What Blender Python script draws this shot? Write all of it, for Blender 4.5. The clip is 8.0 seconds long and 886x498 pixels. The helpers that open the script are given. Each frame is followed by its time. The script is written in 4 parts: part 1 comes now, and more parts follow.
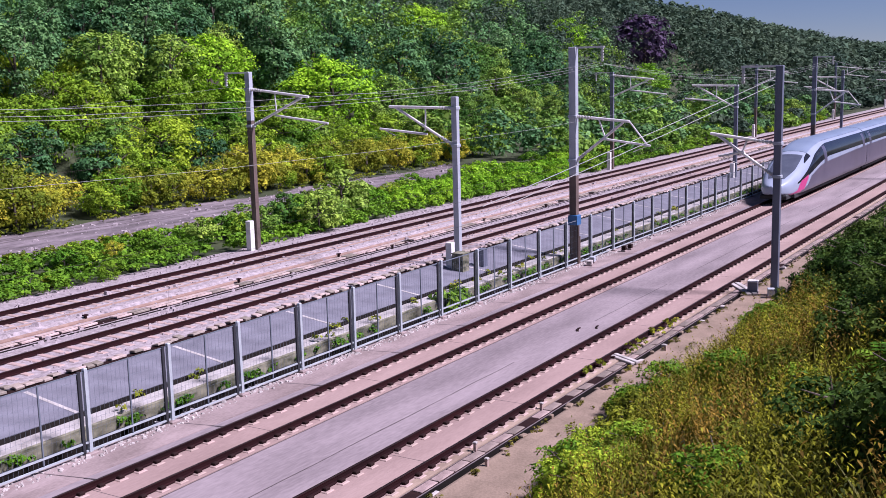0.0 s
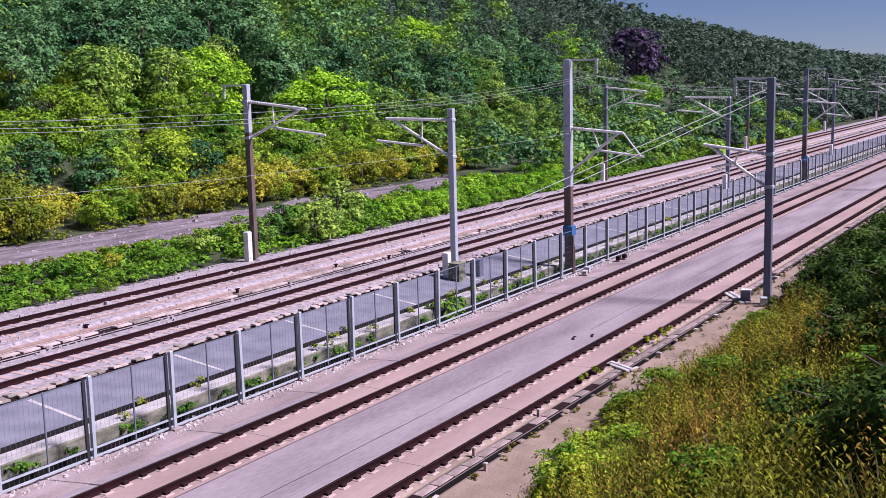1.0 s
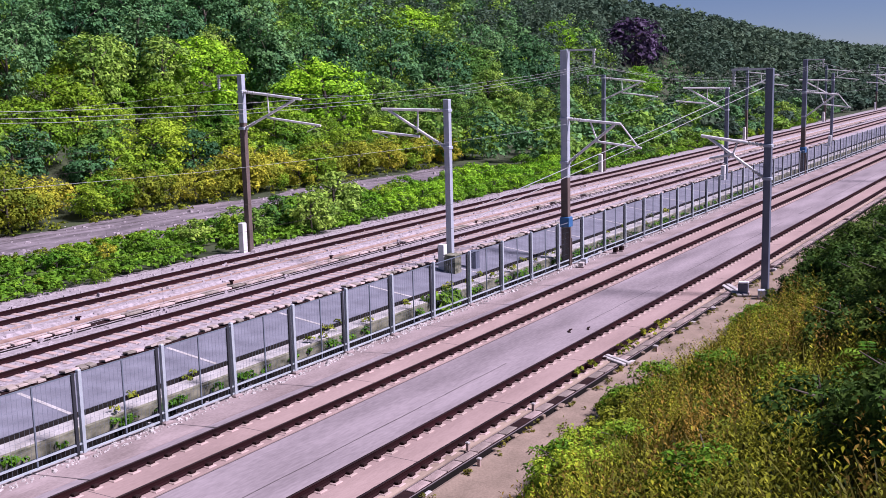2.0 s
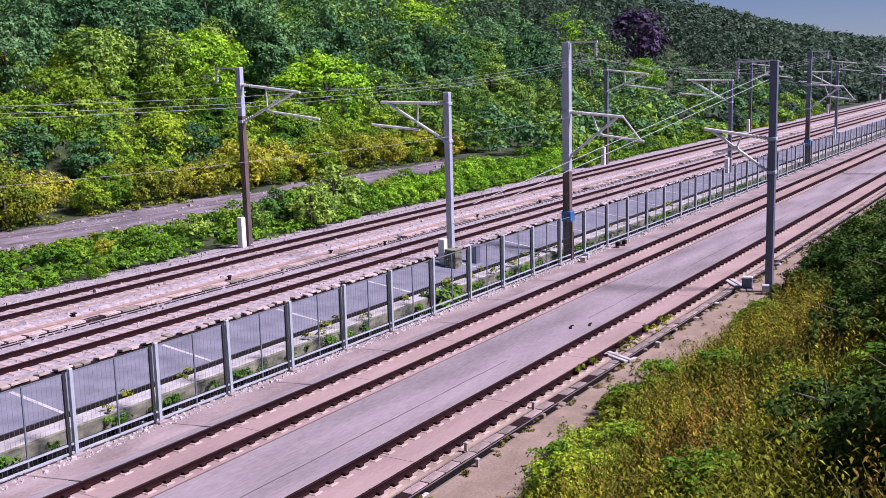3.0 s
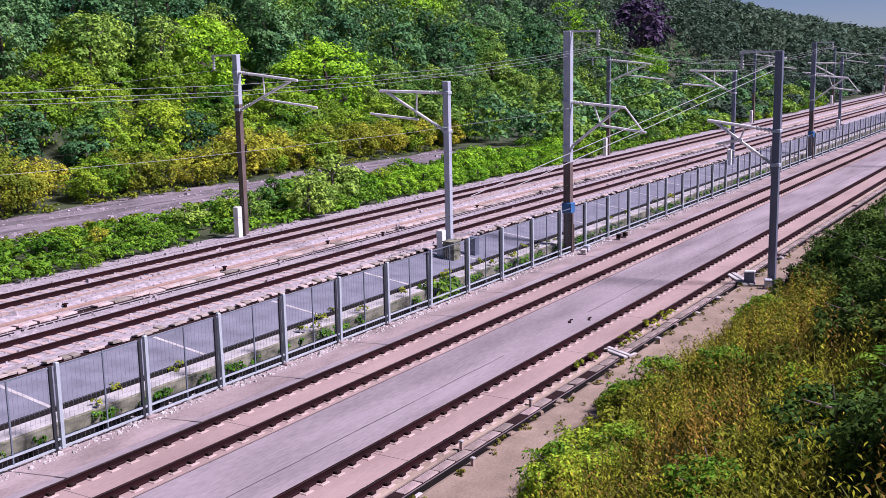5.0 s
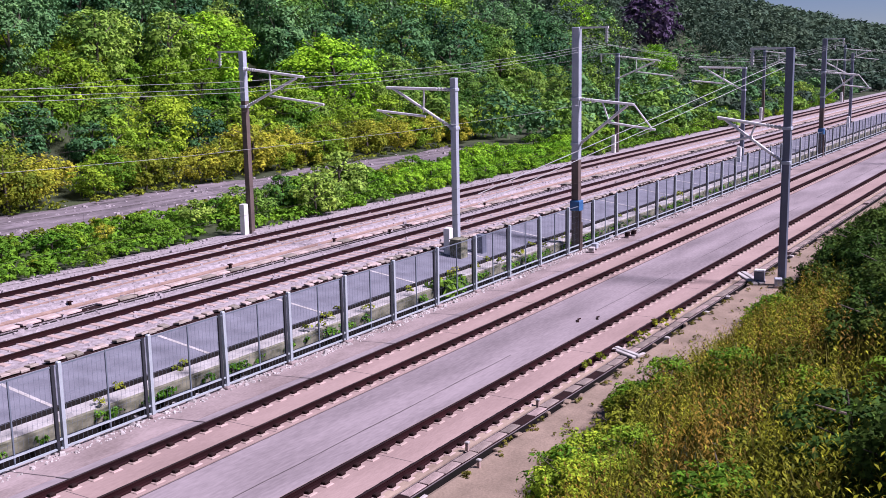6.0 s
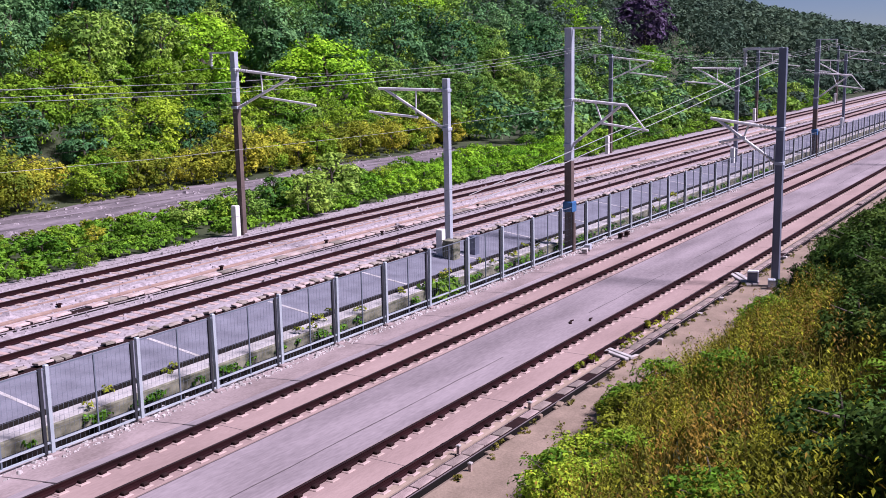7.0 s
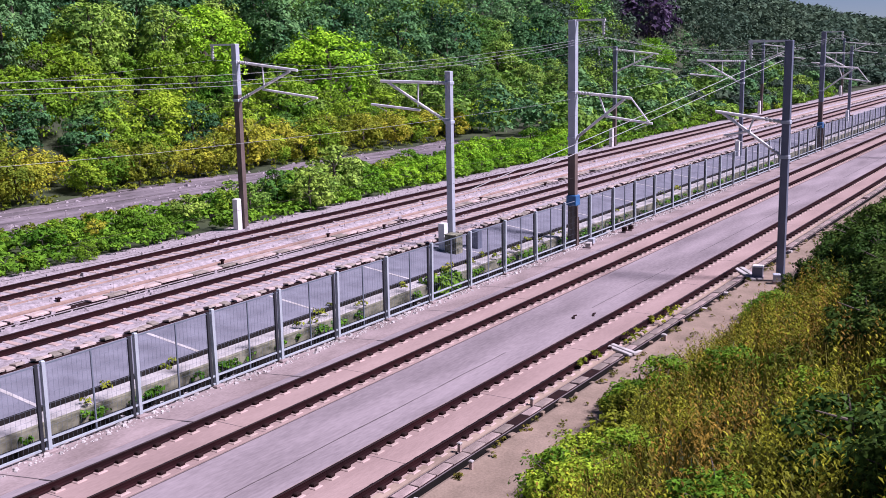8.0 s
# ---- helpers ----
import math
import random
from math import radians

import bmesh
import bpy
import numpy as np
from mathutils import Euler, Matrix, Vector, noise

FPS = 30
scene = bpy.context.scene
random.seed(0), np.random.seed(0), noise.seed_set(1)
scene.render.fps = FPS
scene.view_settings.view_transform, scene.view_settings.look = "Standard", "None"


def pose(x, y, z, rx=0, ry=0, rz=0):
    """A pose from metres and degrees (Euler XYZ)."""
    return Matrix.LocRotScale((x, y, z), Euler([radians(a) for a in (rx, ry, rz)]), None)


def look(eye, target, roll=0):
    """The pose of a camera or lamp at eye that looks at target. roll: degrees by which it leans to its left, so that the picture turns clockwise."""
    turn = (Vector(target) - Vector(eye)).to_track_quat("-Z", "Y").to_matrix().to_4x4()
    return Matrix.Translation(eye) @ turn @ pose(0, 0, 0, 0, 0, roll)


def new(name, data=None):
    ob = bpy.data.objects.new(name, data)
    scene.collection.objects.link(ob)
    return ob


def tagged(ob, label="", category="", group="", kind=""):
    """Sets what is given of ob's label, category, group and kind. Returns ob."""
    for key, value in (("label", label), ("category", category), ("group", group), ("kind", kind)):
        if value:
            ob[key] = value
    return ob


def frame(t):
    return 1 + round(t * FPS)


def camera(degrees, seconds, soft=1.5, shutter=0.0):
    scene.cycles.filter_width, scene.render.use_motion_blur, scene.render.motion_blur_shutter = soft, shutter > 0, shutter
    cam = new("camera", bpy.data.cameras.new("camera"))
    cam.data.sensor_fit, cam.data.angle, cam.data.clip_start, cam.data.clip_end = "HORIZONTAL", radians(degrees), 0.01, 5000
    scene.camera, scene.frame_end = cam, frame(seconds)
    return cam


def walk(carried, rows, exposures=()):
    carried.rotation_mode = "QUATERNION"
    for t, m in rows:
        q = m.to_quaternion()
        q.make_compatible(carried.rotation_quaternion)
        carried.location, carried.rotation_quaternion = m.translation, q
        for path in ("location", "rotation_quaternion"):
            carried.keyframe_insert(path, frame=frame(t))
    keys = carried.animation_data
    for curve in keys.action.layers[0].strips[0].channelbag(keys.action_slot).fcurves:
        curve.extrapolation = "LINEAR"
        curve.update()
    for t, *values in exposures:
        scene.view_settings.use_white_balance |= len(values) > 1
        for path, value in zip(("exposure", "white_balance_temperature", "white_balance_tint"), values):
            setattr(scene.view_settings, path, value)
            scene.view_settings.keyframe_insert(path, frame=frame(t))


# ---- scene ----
# x runs along the railway, y across it, z up from the slab of the fast lines
cam = camera(45.0, 8.0, soft=0.85)
walk(cam, [
    (0.0, pose(-0.343, 0.706, 10.156, 80.640, 1.445, -58.269)),
    (0.5, pose(-0.790, 0.616, 10.150, 81.130, 1.606, -58.517)),
    (1.0, pose(-0.887, 0.546, 10.150, 81.284, 1.494, -58.632)),
    (1.5, pose(-0.778, 0.572, 10.151, 81.040, 1.416, -58.694)),
    (3.0, pose(0.065, 0.791, 10.169, 80.362, 1.495, -58.524)),
    (3.5, pose(0.226, 0.896, 10.183, 80.160, 1.306, -58.371)),
    (4.0, pose(0.513, 0.968, 10.224, 79.807, 1.186, -58.356)),
    (4.5, pose(0.634, 0.986, 10.185, 79.831, 1.134, -58.556)),
    (6.0, pose(1.071, 1.188, 10.159, 79.607, 1.105, -57.949)),
    (6.5, pose(1.249, 1.196, 10.148, 79.609, 1.178, -58.049)),
    (7.0, pose(1.302, 1.224, 10.126, 79.668, 1.139, -58.255)),
    (7.5, pose(1.508, 1.276, 10.132, 79.412, 1.097, -58.437)),
    (8.0, pose(1.651, 1.350, 10.130, 79.268, 1.114, -58.033)),
], exposures=[(0.0, 0.64, 5750, 36.0), (8.0, 0.64, 5750, 36.0)])

# ---------------------------------------------------------------- light
SUN_ELEV, SUN_AZ = 52.0, -68.0   # degrees; azimuth from +x towards +y
world = bpy.data.worlds.new("world")
scene.world = world
world.use_nodes = True
wn = world.node_tree
sky = wn.nodes.new("ShaderNodeTexSky")
sky.sky_type = "NISHITA"
sky.sun_disc = False
sky.sun_elevation = radians(SUN_ELEV)
sky.sun_rotation = radians(90.0 - SUN_AZ)
sky.dust_density = 0.0
sky.altitude = 1500
sky.air_density = 0.8
sky.ozone_density = 4.0
wn.nodes["Background"].inputs["Strength"].default_value = 0.034
wn.links.new(sky.outputs["Color"], wn.nodes["Background"].inputs["Color"])
sun_data = bpy.data.lights.new("sun", "SUN")
sun_data.energy, sun_data.angle, sun_data.color = 5.0, radians(12.0), (1.0, 0.95, 0.89)
sun = new("sun", sun_data)
sd = Vector((math.cos(radians(SUN_ELEV)) * math.cos(radians(SUN_AZ)), math.cos(radians(SUN_ELEV)) * math.sin(radians(SUN_AZ)), math.sin(radians(SUN_ELEV))))
sun.matrix_world = look(sd * 300, (0, 0, 0))

# ---------------------------------------------------------------- helpers
rng = np.random.default_rng(7)


class Geo:
    """Collects vertices and faces of one mesh."""

    def __init__(self):
        self.v, self.f = [], []

    def add(self, verts, faces):
        n = len(self.v)
        self.v += [tuple(p) for p in verts]
        self.f += [tuple(i + n for i in q) for q in faces]
        return self

    def box(self, x, y, z, sx, sy, sz, turn=0.0, tilt=0.0, bevel=0.0):
        """A block, centre x, y and foot z; a bevel narrows its top."""
        m = Matrix.Translation((x, y, z)) @ Euler((radians(tilt), 0, radians(turn))).to_matrix().to_4x4()
        a, b, h, e = sx / 2, sy / 2, sz, bevel
        if e:
            pts = [(-a, -b, 0), (a, -b, 0), (a, b, 0), (-a, b, 0), (-a, -b, h - e), (a, -b, h - e), (a, b, h - e), (-a, b, h - e),
                   (-a + e, -b + e, h), (a - e, -b + e, h), (a - e, b - e, h), (-a + e, b - e, h)]
            fs = [(3, 2, 1, 0), (8, 9, 10, 11)]
            for k in (0, 4):
                fs += [(k + i, k + (i + 1) % 4, k + 4 + (i + 1) % 4, k + 4 + i) for i in range(4)]
        else:
            pts = [(-a, -b, 0), (a, -b, 0), (a, b, 0), (-a, b, 0), (-a, -b, h), (a, -b, h), (a, b, h), (-a, b, h)]
            fs = [(3, 2, 1, 0), (4, 5, 6, 7)] + [(i, (i + 1) % 4, 4 + (i + 1) % 4, 4 + i) for i in range(4)]
        return self.add([m @ Vector(p) for p in pts], fs)

    def tube(self, p, q, r, n=8, r2=None):
        p, q = Vector(p), Vector(q)
        d = (q - p).normalized()
        u = d.orthogonal().normalized()
        w = d.cross(u)
        r2 = r if r2 is None else r2
        ring = [u * math.cos(2 * math.pi * i / n) + w * math.sin(2 * math.pi * i / n) for i in range(n)]
        pts = [p + c * r for c in ring] + [q + c * r2 for c in ring]
        fs = [(i, (i + 1) % n, n + (i + 1) % n, n + i) for i in range(n)] + [tuple(range(n - 1, -1, -1)), tuple(range(n, 2 * n))]
        return self.add(pts, fs)

    def run(self, profile, xs, closed=True):
        """A (y, z) profile drawn along x."""
        n = len(profile)
        pts = [(x, y, z) for x in xs for y, z in profile]
        fs = []
        for k in range(len(xs) - 1):
            for i in range(n if closed else n - 1):
                j = (i + 1) % n
                fs.append((k * n + i, (k + 1) * n + i, (k + 1) * n + j, k * n + j))
        if closed:
            fs += [tuple(range(n)), tuple((len(xs) - 1) * n + i for i in range(n - 1, -1, -1))]
        return self.add(pts, fs)

    def path(self, pts, r, n=4):
        """One bent tube through the points."""
        pts = [Vector(p) for p in pts]
        rings = []
        for i, p in enumerate(pts):
            d = (pts[min(i + 1, len(pts) - 1)] - pts[max(i - 1, 0)]).normalized()
            u = Vector((0, 0, 1)).cross(d).normalized()
            w = d.cross(u)
            rings += [p + (u * math.cos(2 * math.pi * k / n) + w * math.sin(2 * math.pi * k / n)) * r for k in range(n)]
        fs = [(i * n + k, i * n + (k + 1) % n, (i + 1) * n + (k + 1) % n, (i + 1) * n + k) for i in range(len(pts) - 1) for k in range(n)]
        return self.add(rings, fs)

    def mesh(self, name, material, smooth=False):
        me = bpy.data.meshes.new(name)
        me.from_pydata(self.v, [], self.f)
        me.materials.append(material)
        if smooth:
            me.polygons.foreach_set("use_smooth", [True] * len(me.polygons))
        me.update()
        return me


def part(name, geo, material, parent=None, label="", smooth=False, kind=""):
    me = geo if isinstance(geo, bpy.types.Mesh) else geo.mesh(name, material, smooth)
    ob = new(name, me)
    ob.parent = parent
    return tagged(ob, label=label, kind=kind)


def thing(name, label, category, at=(0, 0, 0), group="", kind=""):
    ob = new(name)
    ob.location = at
    ob.empty_display_size = 0.3
    return tagged(ob, label, category, group, kind)


# ---------------------------------------------------------------- materials
def material(name, colour, other=None, scale=3.0, rough=0.85, bump=0.3, metal=0.0, fine=40.0, island=0.0, shift=0.0, thin=0.0, streak=1.0, spec=0.5):
    """Two scales of mottling between two colours, fine bump, and a change of tone from piece to piece."""
    m = bpy.data.materials.new(name)
    m.use_nodes = True
    t = m.node_tree
    N, L = t.nodes, t.links
    b = N["Principled BSDF"]
    b.inputs["Roughness"].default_value = rough
    b.inputs["Metallic"].default_value = metal
    b.inputs["Specular IOR Level"].default_value = spec
    co = N.new("ShaderNodeTexCoord")
    mp = N.new("ShaderNodeMapping")
    mp.inputs["Scale"].default_value = (1.0 / streak, 1, 1)
    L.new(co.outputs["Object"], mp.inputs["Vector"])
    n1, n2 = N.new("ShaderNodeTexNoise"), N.new("ShaderNodeTexNoise")
    n1.inputs["Scale"].default_value, n1.inputs["Detail"].default_value = scale, 5
    n2.inputs["Scale"].default_value, n2.inputs["Detail"].default_value = fine, 3
    for n in (n1, n2):
        L.new(mp.outputs["Vector"], n.inputs["Vector"])
    add = N.new("ShaderNodeMath")
    add.operation = "MULTIPLY_ADD"
    add.inputs[1].default_value = 0.45
    L.new(n2.outputs["Fac"], add.inputs[0])
    L.new(n1.outputs["Fac"], add.inputs[2])
    ramp = N.new("ShaderNodeMapRange")
    ramp.inputs["From Min"].default_value, ramp.inputs["From Max"].default_value = 0.5, 0.95
    L.new(add.outputs[0], ramp.inputs["Value"])
    mix = N.new("ShaderNodeMix")
    mix.data_type = "RGBA"
    other = other or tuple(c * 0.7 for c in colour)
    mix.inputs["A"].default_value = (*other, 1)
    mix.inputs["B"].default_value = (*colour, 1)
    L.new(ramp.outputs["Result"], mix.inputs["Factor"])
    out = mix.outputs["Result"]
    if island or shift:
        hsv = N.new("ShaderNodeHueSaturation")
        L.new(out, hsv.inputs["Color"])
        val = None
        if island:
            g = N.new("ShaderNodeNewGeometry")
            r = N.new("ShaderNodeMapRange")
            r.inputs["To Min"].default_value, r.inputs["To Max"].default_value = 1 - island, 1 + island
            L.new(g.outputs["Random Per Island"], r.inputs["Value"])
            val = r.outputs["Result"]
        if shift:
            oi = N.new("ShaderNodeObjectInfo")
            r = N.new("ShaderNodeMapRange")
            r.inputs["To Min"].default_value, r.inputs["To Max"].default_value = 1 - shift, 1 + shift
            L.new(oi.outputs["Random"], r.inputs["Value"])
            if val:
                mu = N.new("ShaderNodeMath")
                mu.operation = "MULTIPLY"
                L.new(val, mu.inputs[0])
                L.new(r.outputs["Result"], mu.inputs[1])
                val = mu.outputs[0]
            else:
                val = r.outputs["Result"]
            r2 = N.new("ShaderNodeMapRange")
            r2.inputs["To Min"].default_value, r2.inputs["To Max"].default_value = 0.5 + shift * 0.07, 0.5 - shift * 0.07
            L.new(oi.outputs["Random"], r2.inputs["Value"])
            L.new(r2.outputs["Result"], hsv.inputs["Hue"])
        L.new(val, hsv.inputs["Value"])
        out = hsv.outputs["Color"]
    L.new(out, b.inputs["Base Color"])
    if bump:
        bp = N.new("ShaderNodeBump")
        bp.inputs["Strength"].default_value = bump
        bp.inputs["Distance"].default_value = 0.02
        L.new(n2.outputs["Fac"], bp.inputs["Height"])
        L.new(bp.outputs["Normal"], b.inputs["Normal"])
    if thin:
        tr = N.new("ShaderNodeBsdfTranslucent")
        L.new(out, tr.inputs["Color"])
        ms = N.new("ShaderNodeMixShader")
        ms.inputs["Fac"].default_value = thin
        L.new(b.outputs[0], ms.inputs[1])
        L.new(tr.outputs[0], ms.inputs[2])
        L.new(ms.outputs[0], N["Material Output"].inputs["Surface"])
    return m


M_SOIL = material("soil", (0.045, 0.06, 0.018), (0.02, 0.03, 0.01), 0.35, bump=0.6, fine=6)
M_DIRT = material("bare_earth", (0.3, 0.225, 0.17), (0.17, 0.13, 0.095), 0.8, bump=0.6, fine=14, spec=0.15)
M_SLAB = material("track_slab", (0.37, 0.268, 0.24), (0.26, 0.185, 0.165), 0.7, bump=0.25, fine=18, streak=4.0, spec=0.15)
M_DECK = material("deck_concrete", (0.325, 0.275, 0.283), (0.17, 0.143, 0.148), 0.6, bump=0.25, fine=12, streak=4.5, spec=0.15)
M_VERGE = material("verge_concrete", (0.34, 0.27, 0.26), (0.18, 0.14, 0.13), 0.9, bump=0.4, fine=14, streak=2.0, spec=0.15)
M_SEAT = material("rail_seat_concrete", (0.43, 0.32, 0.28), (0.32, 0.235, 0.205), 2.0, shift=0.12)
M_RAIL = material("rusty_rail", (0.028, 0.008, 0.009), (0.013, 0.005, 0.006), 2.0, rough=0.8, streak=6.0, spec=0.1)
M_HEAD = material("worn_rail_head", (0.035, 0.022, 0.021), (0.02, 0.012, 0.012), 2.0, rough=0.5, metal=0.5, streak=10.0, spec=0.2)
M_CLIP = material("rail_clip_iron", (0.03, 0.014, 0.013), (0.015, 0.008, 0.008), 5.0, rough=0.8, spec=0.1)
M_BALLAST = material("ballast", (0.43, 0.375, 0.385), (0.2, 0.165, 0.17), 5.0, bump=1.0, fine=16)
M_RUSTBED = material("rusty_ballast", (0.36, 0.245, 0.19), (0.22, 0.14, 0.11), 3.0, bump=1.0, fine=16)
M_WALL = material("stained_wall", (0.3, 0.285, 0.2), (0.018, 0.026, 0.008), 2.2, bump=0.4, fine=9, streak=2.0)
M_LEDGE = material("pale_ledge", (0.5, 0.47, 0.455), (0.28, 0.26, 0.24), 1.6, bump=0.3, fine=12)
M_BERM = material("grey_berm", (0.2, 0.2, 0.235), (0.13, 0.13, 0.155), 1.2, bump=0.6, fine=22, spec=0.15)
M_PATH = material("grey_path", (0.26, 0.22, 0.235), (0.075, 0.065, 0.065), 1.1, bump=0.9, fine=9, streak=3.5, spec=0.15)
M_TROUGH = material("trough_lid", (0.46, 0.38, 0.33), (0.24, 0.19, 0.16), 2.5, shift=0.45, bump=0.4)
M_EDGELID = material("edge_lid", (0.36, 0.285, 0.25), (0.16, 0.12, 0.105), 2.5, shift=0.3, bump=0.5)
M_STONE = material("pale_stone", (0.5, 0.46, 0.44), (0.3, 0.27, 0.25), 3.0, island=0.25)
M_STEEL = material("galvanised_steel", (0.5, 0.53, 0.58), (0.38, 0.41, 0.46), 1.2, rough=0.5, metal=0.15, bump=0.1)
M_BLUEMAST = material("blue_grey_mast", (0.19, 0.21, 0.27), (0.13, 0.14, 0.19), 0.9, rough=0.55, metal=0.35, bump=0.1)
M_BROWN = material("weathered_mast", (0.2, 0.145, 0.125), (0.1, 0.075, 0.065), 0.8, rough=0.7, metal=0.3, bump=0.15)
M_ARM = material("bright_tube", (0.84, 0.82, 0.8), (0.68, 0.66, 0.64), 2.0, rough=0.5, metal=0.0, bump=0.05)
M_INS = material("insulator", (0.62, 0.64, 0.62), (0.42, 0.40, 0.38), 3.0, rough=0.3)
M_WHITE = material("white_paint", (0.80, 0.79, 0.77), (0.62, 0.60, 0.57), 2.0, rough=0.5)
M_BLUE = material("blue_box", (0.04, 0.16, 0.36), (0.03, 0.10, 0.24), 3.0, rough=0.45)
M_WIRE = material("dull_wire", (0.42, 0.42, 0.42), (0.3, 0.3, 0.3), 2.0, rough=0.8, metal=0.0, bump=0)
M_COPPER = material("dark_copper_wire", (0.06, 0.045, 0.035), (0.04, 0.03, 0.025), 2.0, rough=0.7, metal=0.3, bump=0)
M_FPOST = material("fence_post_paint", (0.50, 0.55, 0.58), (0.36, 0.41, 0.44), 2.0, rough=0.5, metal=0.2, bump=0.1)
M_FWIRE = material("fence_wire_paint", (0.20, 0.23, 0.28), (0.14, 0.17, 0.2), 2.0, rough=0.5, metal=0.2, bump=0)
M_BARK = material("bark", (0.13, 0.10, 0.075), (0.06, 0.05, 0.04), 4.0, bump=0.8)
M_LEAF_TREE = material("tree_leaves", (0.25, 0.42, 0.05), (0.06, 0.16, 0.026), 0.25, rough=0.75, bump=0, fine=2.0, island=0.45, shift=0.4, thin=0.16, spec=0.12)
M_LEAF_DARK = material("dark_leaves", (0.135, 0.285, 0.085), (0.032, 0.115, 0.046), 0.25, rough=0.75, bump=0, fine=2.0, island=0.45, shift=0.3, thin=0.14, spec=0.12)
M_LEAF_SHRUB = material("shrub_leaves", (0.2, 0.38, 0.016), (0.06, 0.165, 0.012), 0.5, rough=0.75, bump=0, fine=3.0, island=0.4, shift=0.35, thin=0.16, spec=0.12)
M_LEAF_GOLD = material("golden_leaves", (0.4, 0.39, 0.025), (0.15, 0.21, 0.014), 0.5, rough=0.75, bump=0, fine=3.0, island=0.4, shift=0.35, thin=0.16, spec=0.12)
M_LEAF_NEAR = material("bank_leaves", (0.24, 0.28, 0.014), (0.06, 0.09, 0.008), 0.7, rough=0.75, bump=0, fine=4.0, island=0.45, shift=0.35, thin=0.16, spec=0.12)
M_GRASS = material("tall_grass", (0.22, 0.19, 0.025), (0.06, 0.07, 0.008), 0.8, rough=0.6, bump=0, fine=4.0, island=0.5, thin=0.25, spec=0.2)
M_LEAF_BRIGHT = material("bright_leaves", (0.31, 0.47, 0.018), (0.085, 0.2, 0.012), 0.25, rough=0.75, bump=0, fine=2.0, island=0.4, shift=0.35, thin=0.16, spec=0.12)
M_STALK = material("olive_weed_leaves", (0.33, 0.335, 0.014), (0.026, 0.042, 0.004), 0.9, rough=0.7, bump=0, fine=3.0, island=0.5, thin=0.16, spec=0.1)
M_PLUME = material("rust_brown_weeds", (0.33, 0.21, 0.025), (0.075, 0.05, 0.008), 0.6, rough=0.7, bump=0, fine=3.0, island=0.5, thin=0.16, spec=0.1)
M_LEAF_DOME = material("dome_leaves", (0.3, 0.57, 0.014), (0.09, 0.26, 0.01), 0.4, rough=0.75, bump=0, fine=2.0, island=0.45, shift=0.2, thin=0.16, spec=0.12)
# duller and bluer than near leaves: distance haze and dimness put into colour
M_FAR_HAZE = material("hazed_far_leaves", (0.1, 0.15, 0.085), (0.036, 0.075, 0.05), 0.05, rough=0.8, bump=0, fine=0.5, island=0.4, thin=0.2, spec=0.1)
# near-black: shade in the gaps by deck and wall put into colour
M_GAP_DARK = material("gap_dark", (0.016, 0.013, 0.012), (0.009, 0.008, 0.007), 2.0, rough=0.85, spec=0.1)
M_DARKFRAME = material("dark_frame", (0.025, 0.027, 0.035), (0.014, 0.016, 0.02), 2.0, rough=0.7)
M_SHOULDER = material("shoulder_concrete", (0.40, 0.305, 0.235), (0.22, 0.165, 0.125), 1.1, bump=0.4, fine=12, streak=3.0, spec=0.15)
M_JOINT = material("dark_joint", (0.11, 0.085, 0.085), (0.06, 0.05, 0.05), 3.0)
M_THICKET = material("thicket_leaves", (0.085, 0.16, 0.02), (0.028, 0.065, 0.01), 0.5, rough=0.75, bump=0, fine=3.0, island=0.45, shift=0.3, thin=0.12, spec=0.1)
M_LEAF_PURPLE = material("purple_leaves", (0.12, 0.075, 0.15), (0.055, 0.036, 0.07), 0.5, rough=0.6, bump=0, fine=2.0, island=0.4, thin=0.2, spec=0.2)
M_TRAIN = material("train_white", (0.34, 0.39, 0.49), (0.29, 0.34, 0.44), 0.6, rough=0.25, bump=0)
M_TROOF = material("train_roof", (0.22, 0.28, 0.37), (0.17, 0.22, 0.31), 0.6, rough=0.35, bump=0.05)
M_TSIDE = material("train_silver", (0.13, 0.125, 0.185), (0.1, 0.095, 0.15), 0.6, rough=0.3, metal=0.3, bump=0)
M_TGLASS = material("train_dark_glass", (0.02, 0.022, 0.03), (0.012, 0.012, 0.018), 1.0, rough=0.08, bump=0)
M_TSCREEN = material("train_windscreen", (0.1, 0.115, 0.15), (0.07, 0.08, 0.11), 1.0, rough=0.12, bump=0)
M_TRED = material("train_red", (0.6, 0.07, 0.24), (0.5, 0.05, 0.2), 1.0, rough=0.3, bump=0)
M_TDARK = material("train_underframe", (0.03, 0.03, 0.035), (0.018, 0.018, 0.02), 2.0, rough=0.7)


# ---------------------------------------------------------------- ground
def lerp_table(v, xs, ys):
    return float(np.interp(v, xs, ys))


def ridge(x):
    return lerp_table(x, (-300, 0, 290, 400, 610, 830, 1500, 4000), (26, 26, 26.8, 20.3, 12.2, 7.5, 4, 2))


PROFILE_Y = (-900, -60, -8, 2, 8.5, 11.6, 12.6, 24.9, 28.0, 40.8, 49, 57.5, 64)
PROFILE_Z = (14, 10, 7.6, 5.2, 1.9, 0.2, -0.4, -0.4, 0.45, 0.7, 0.95, 1.0, 1.7)


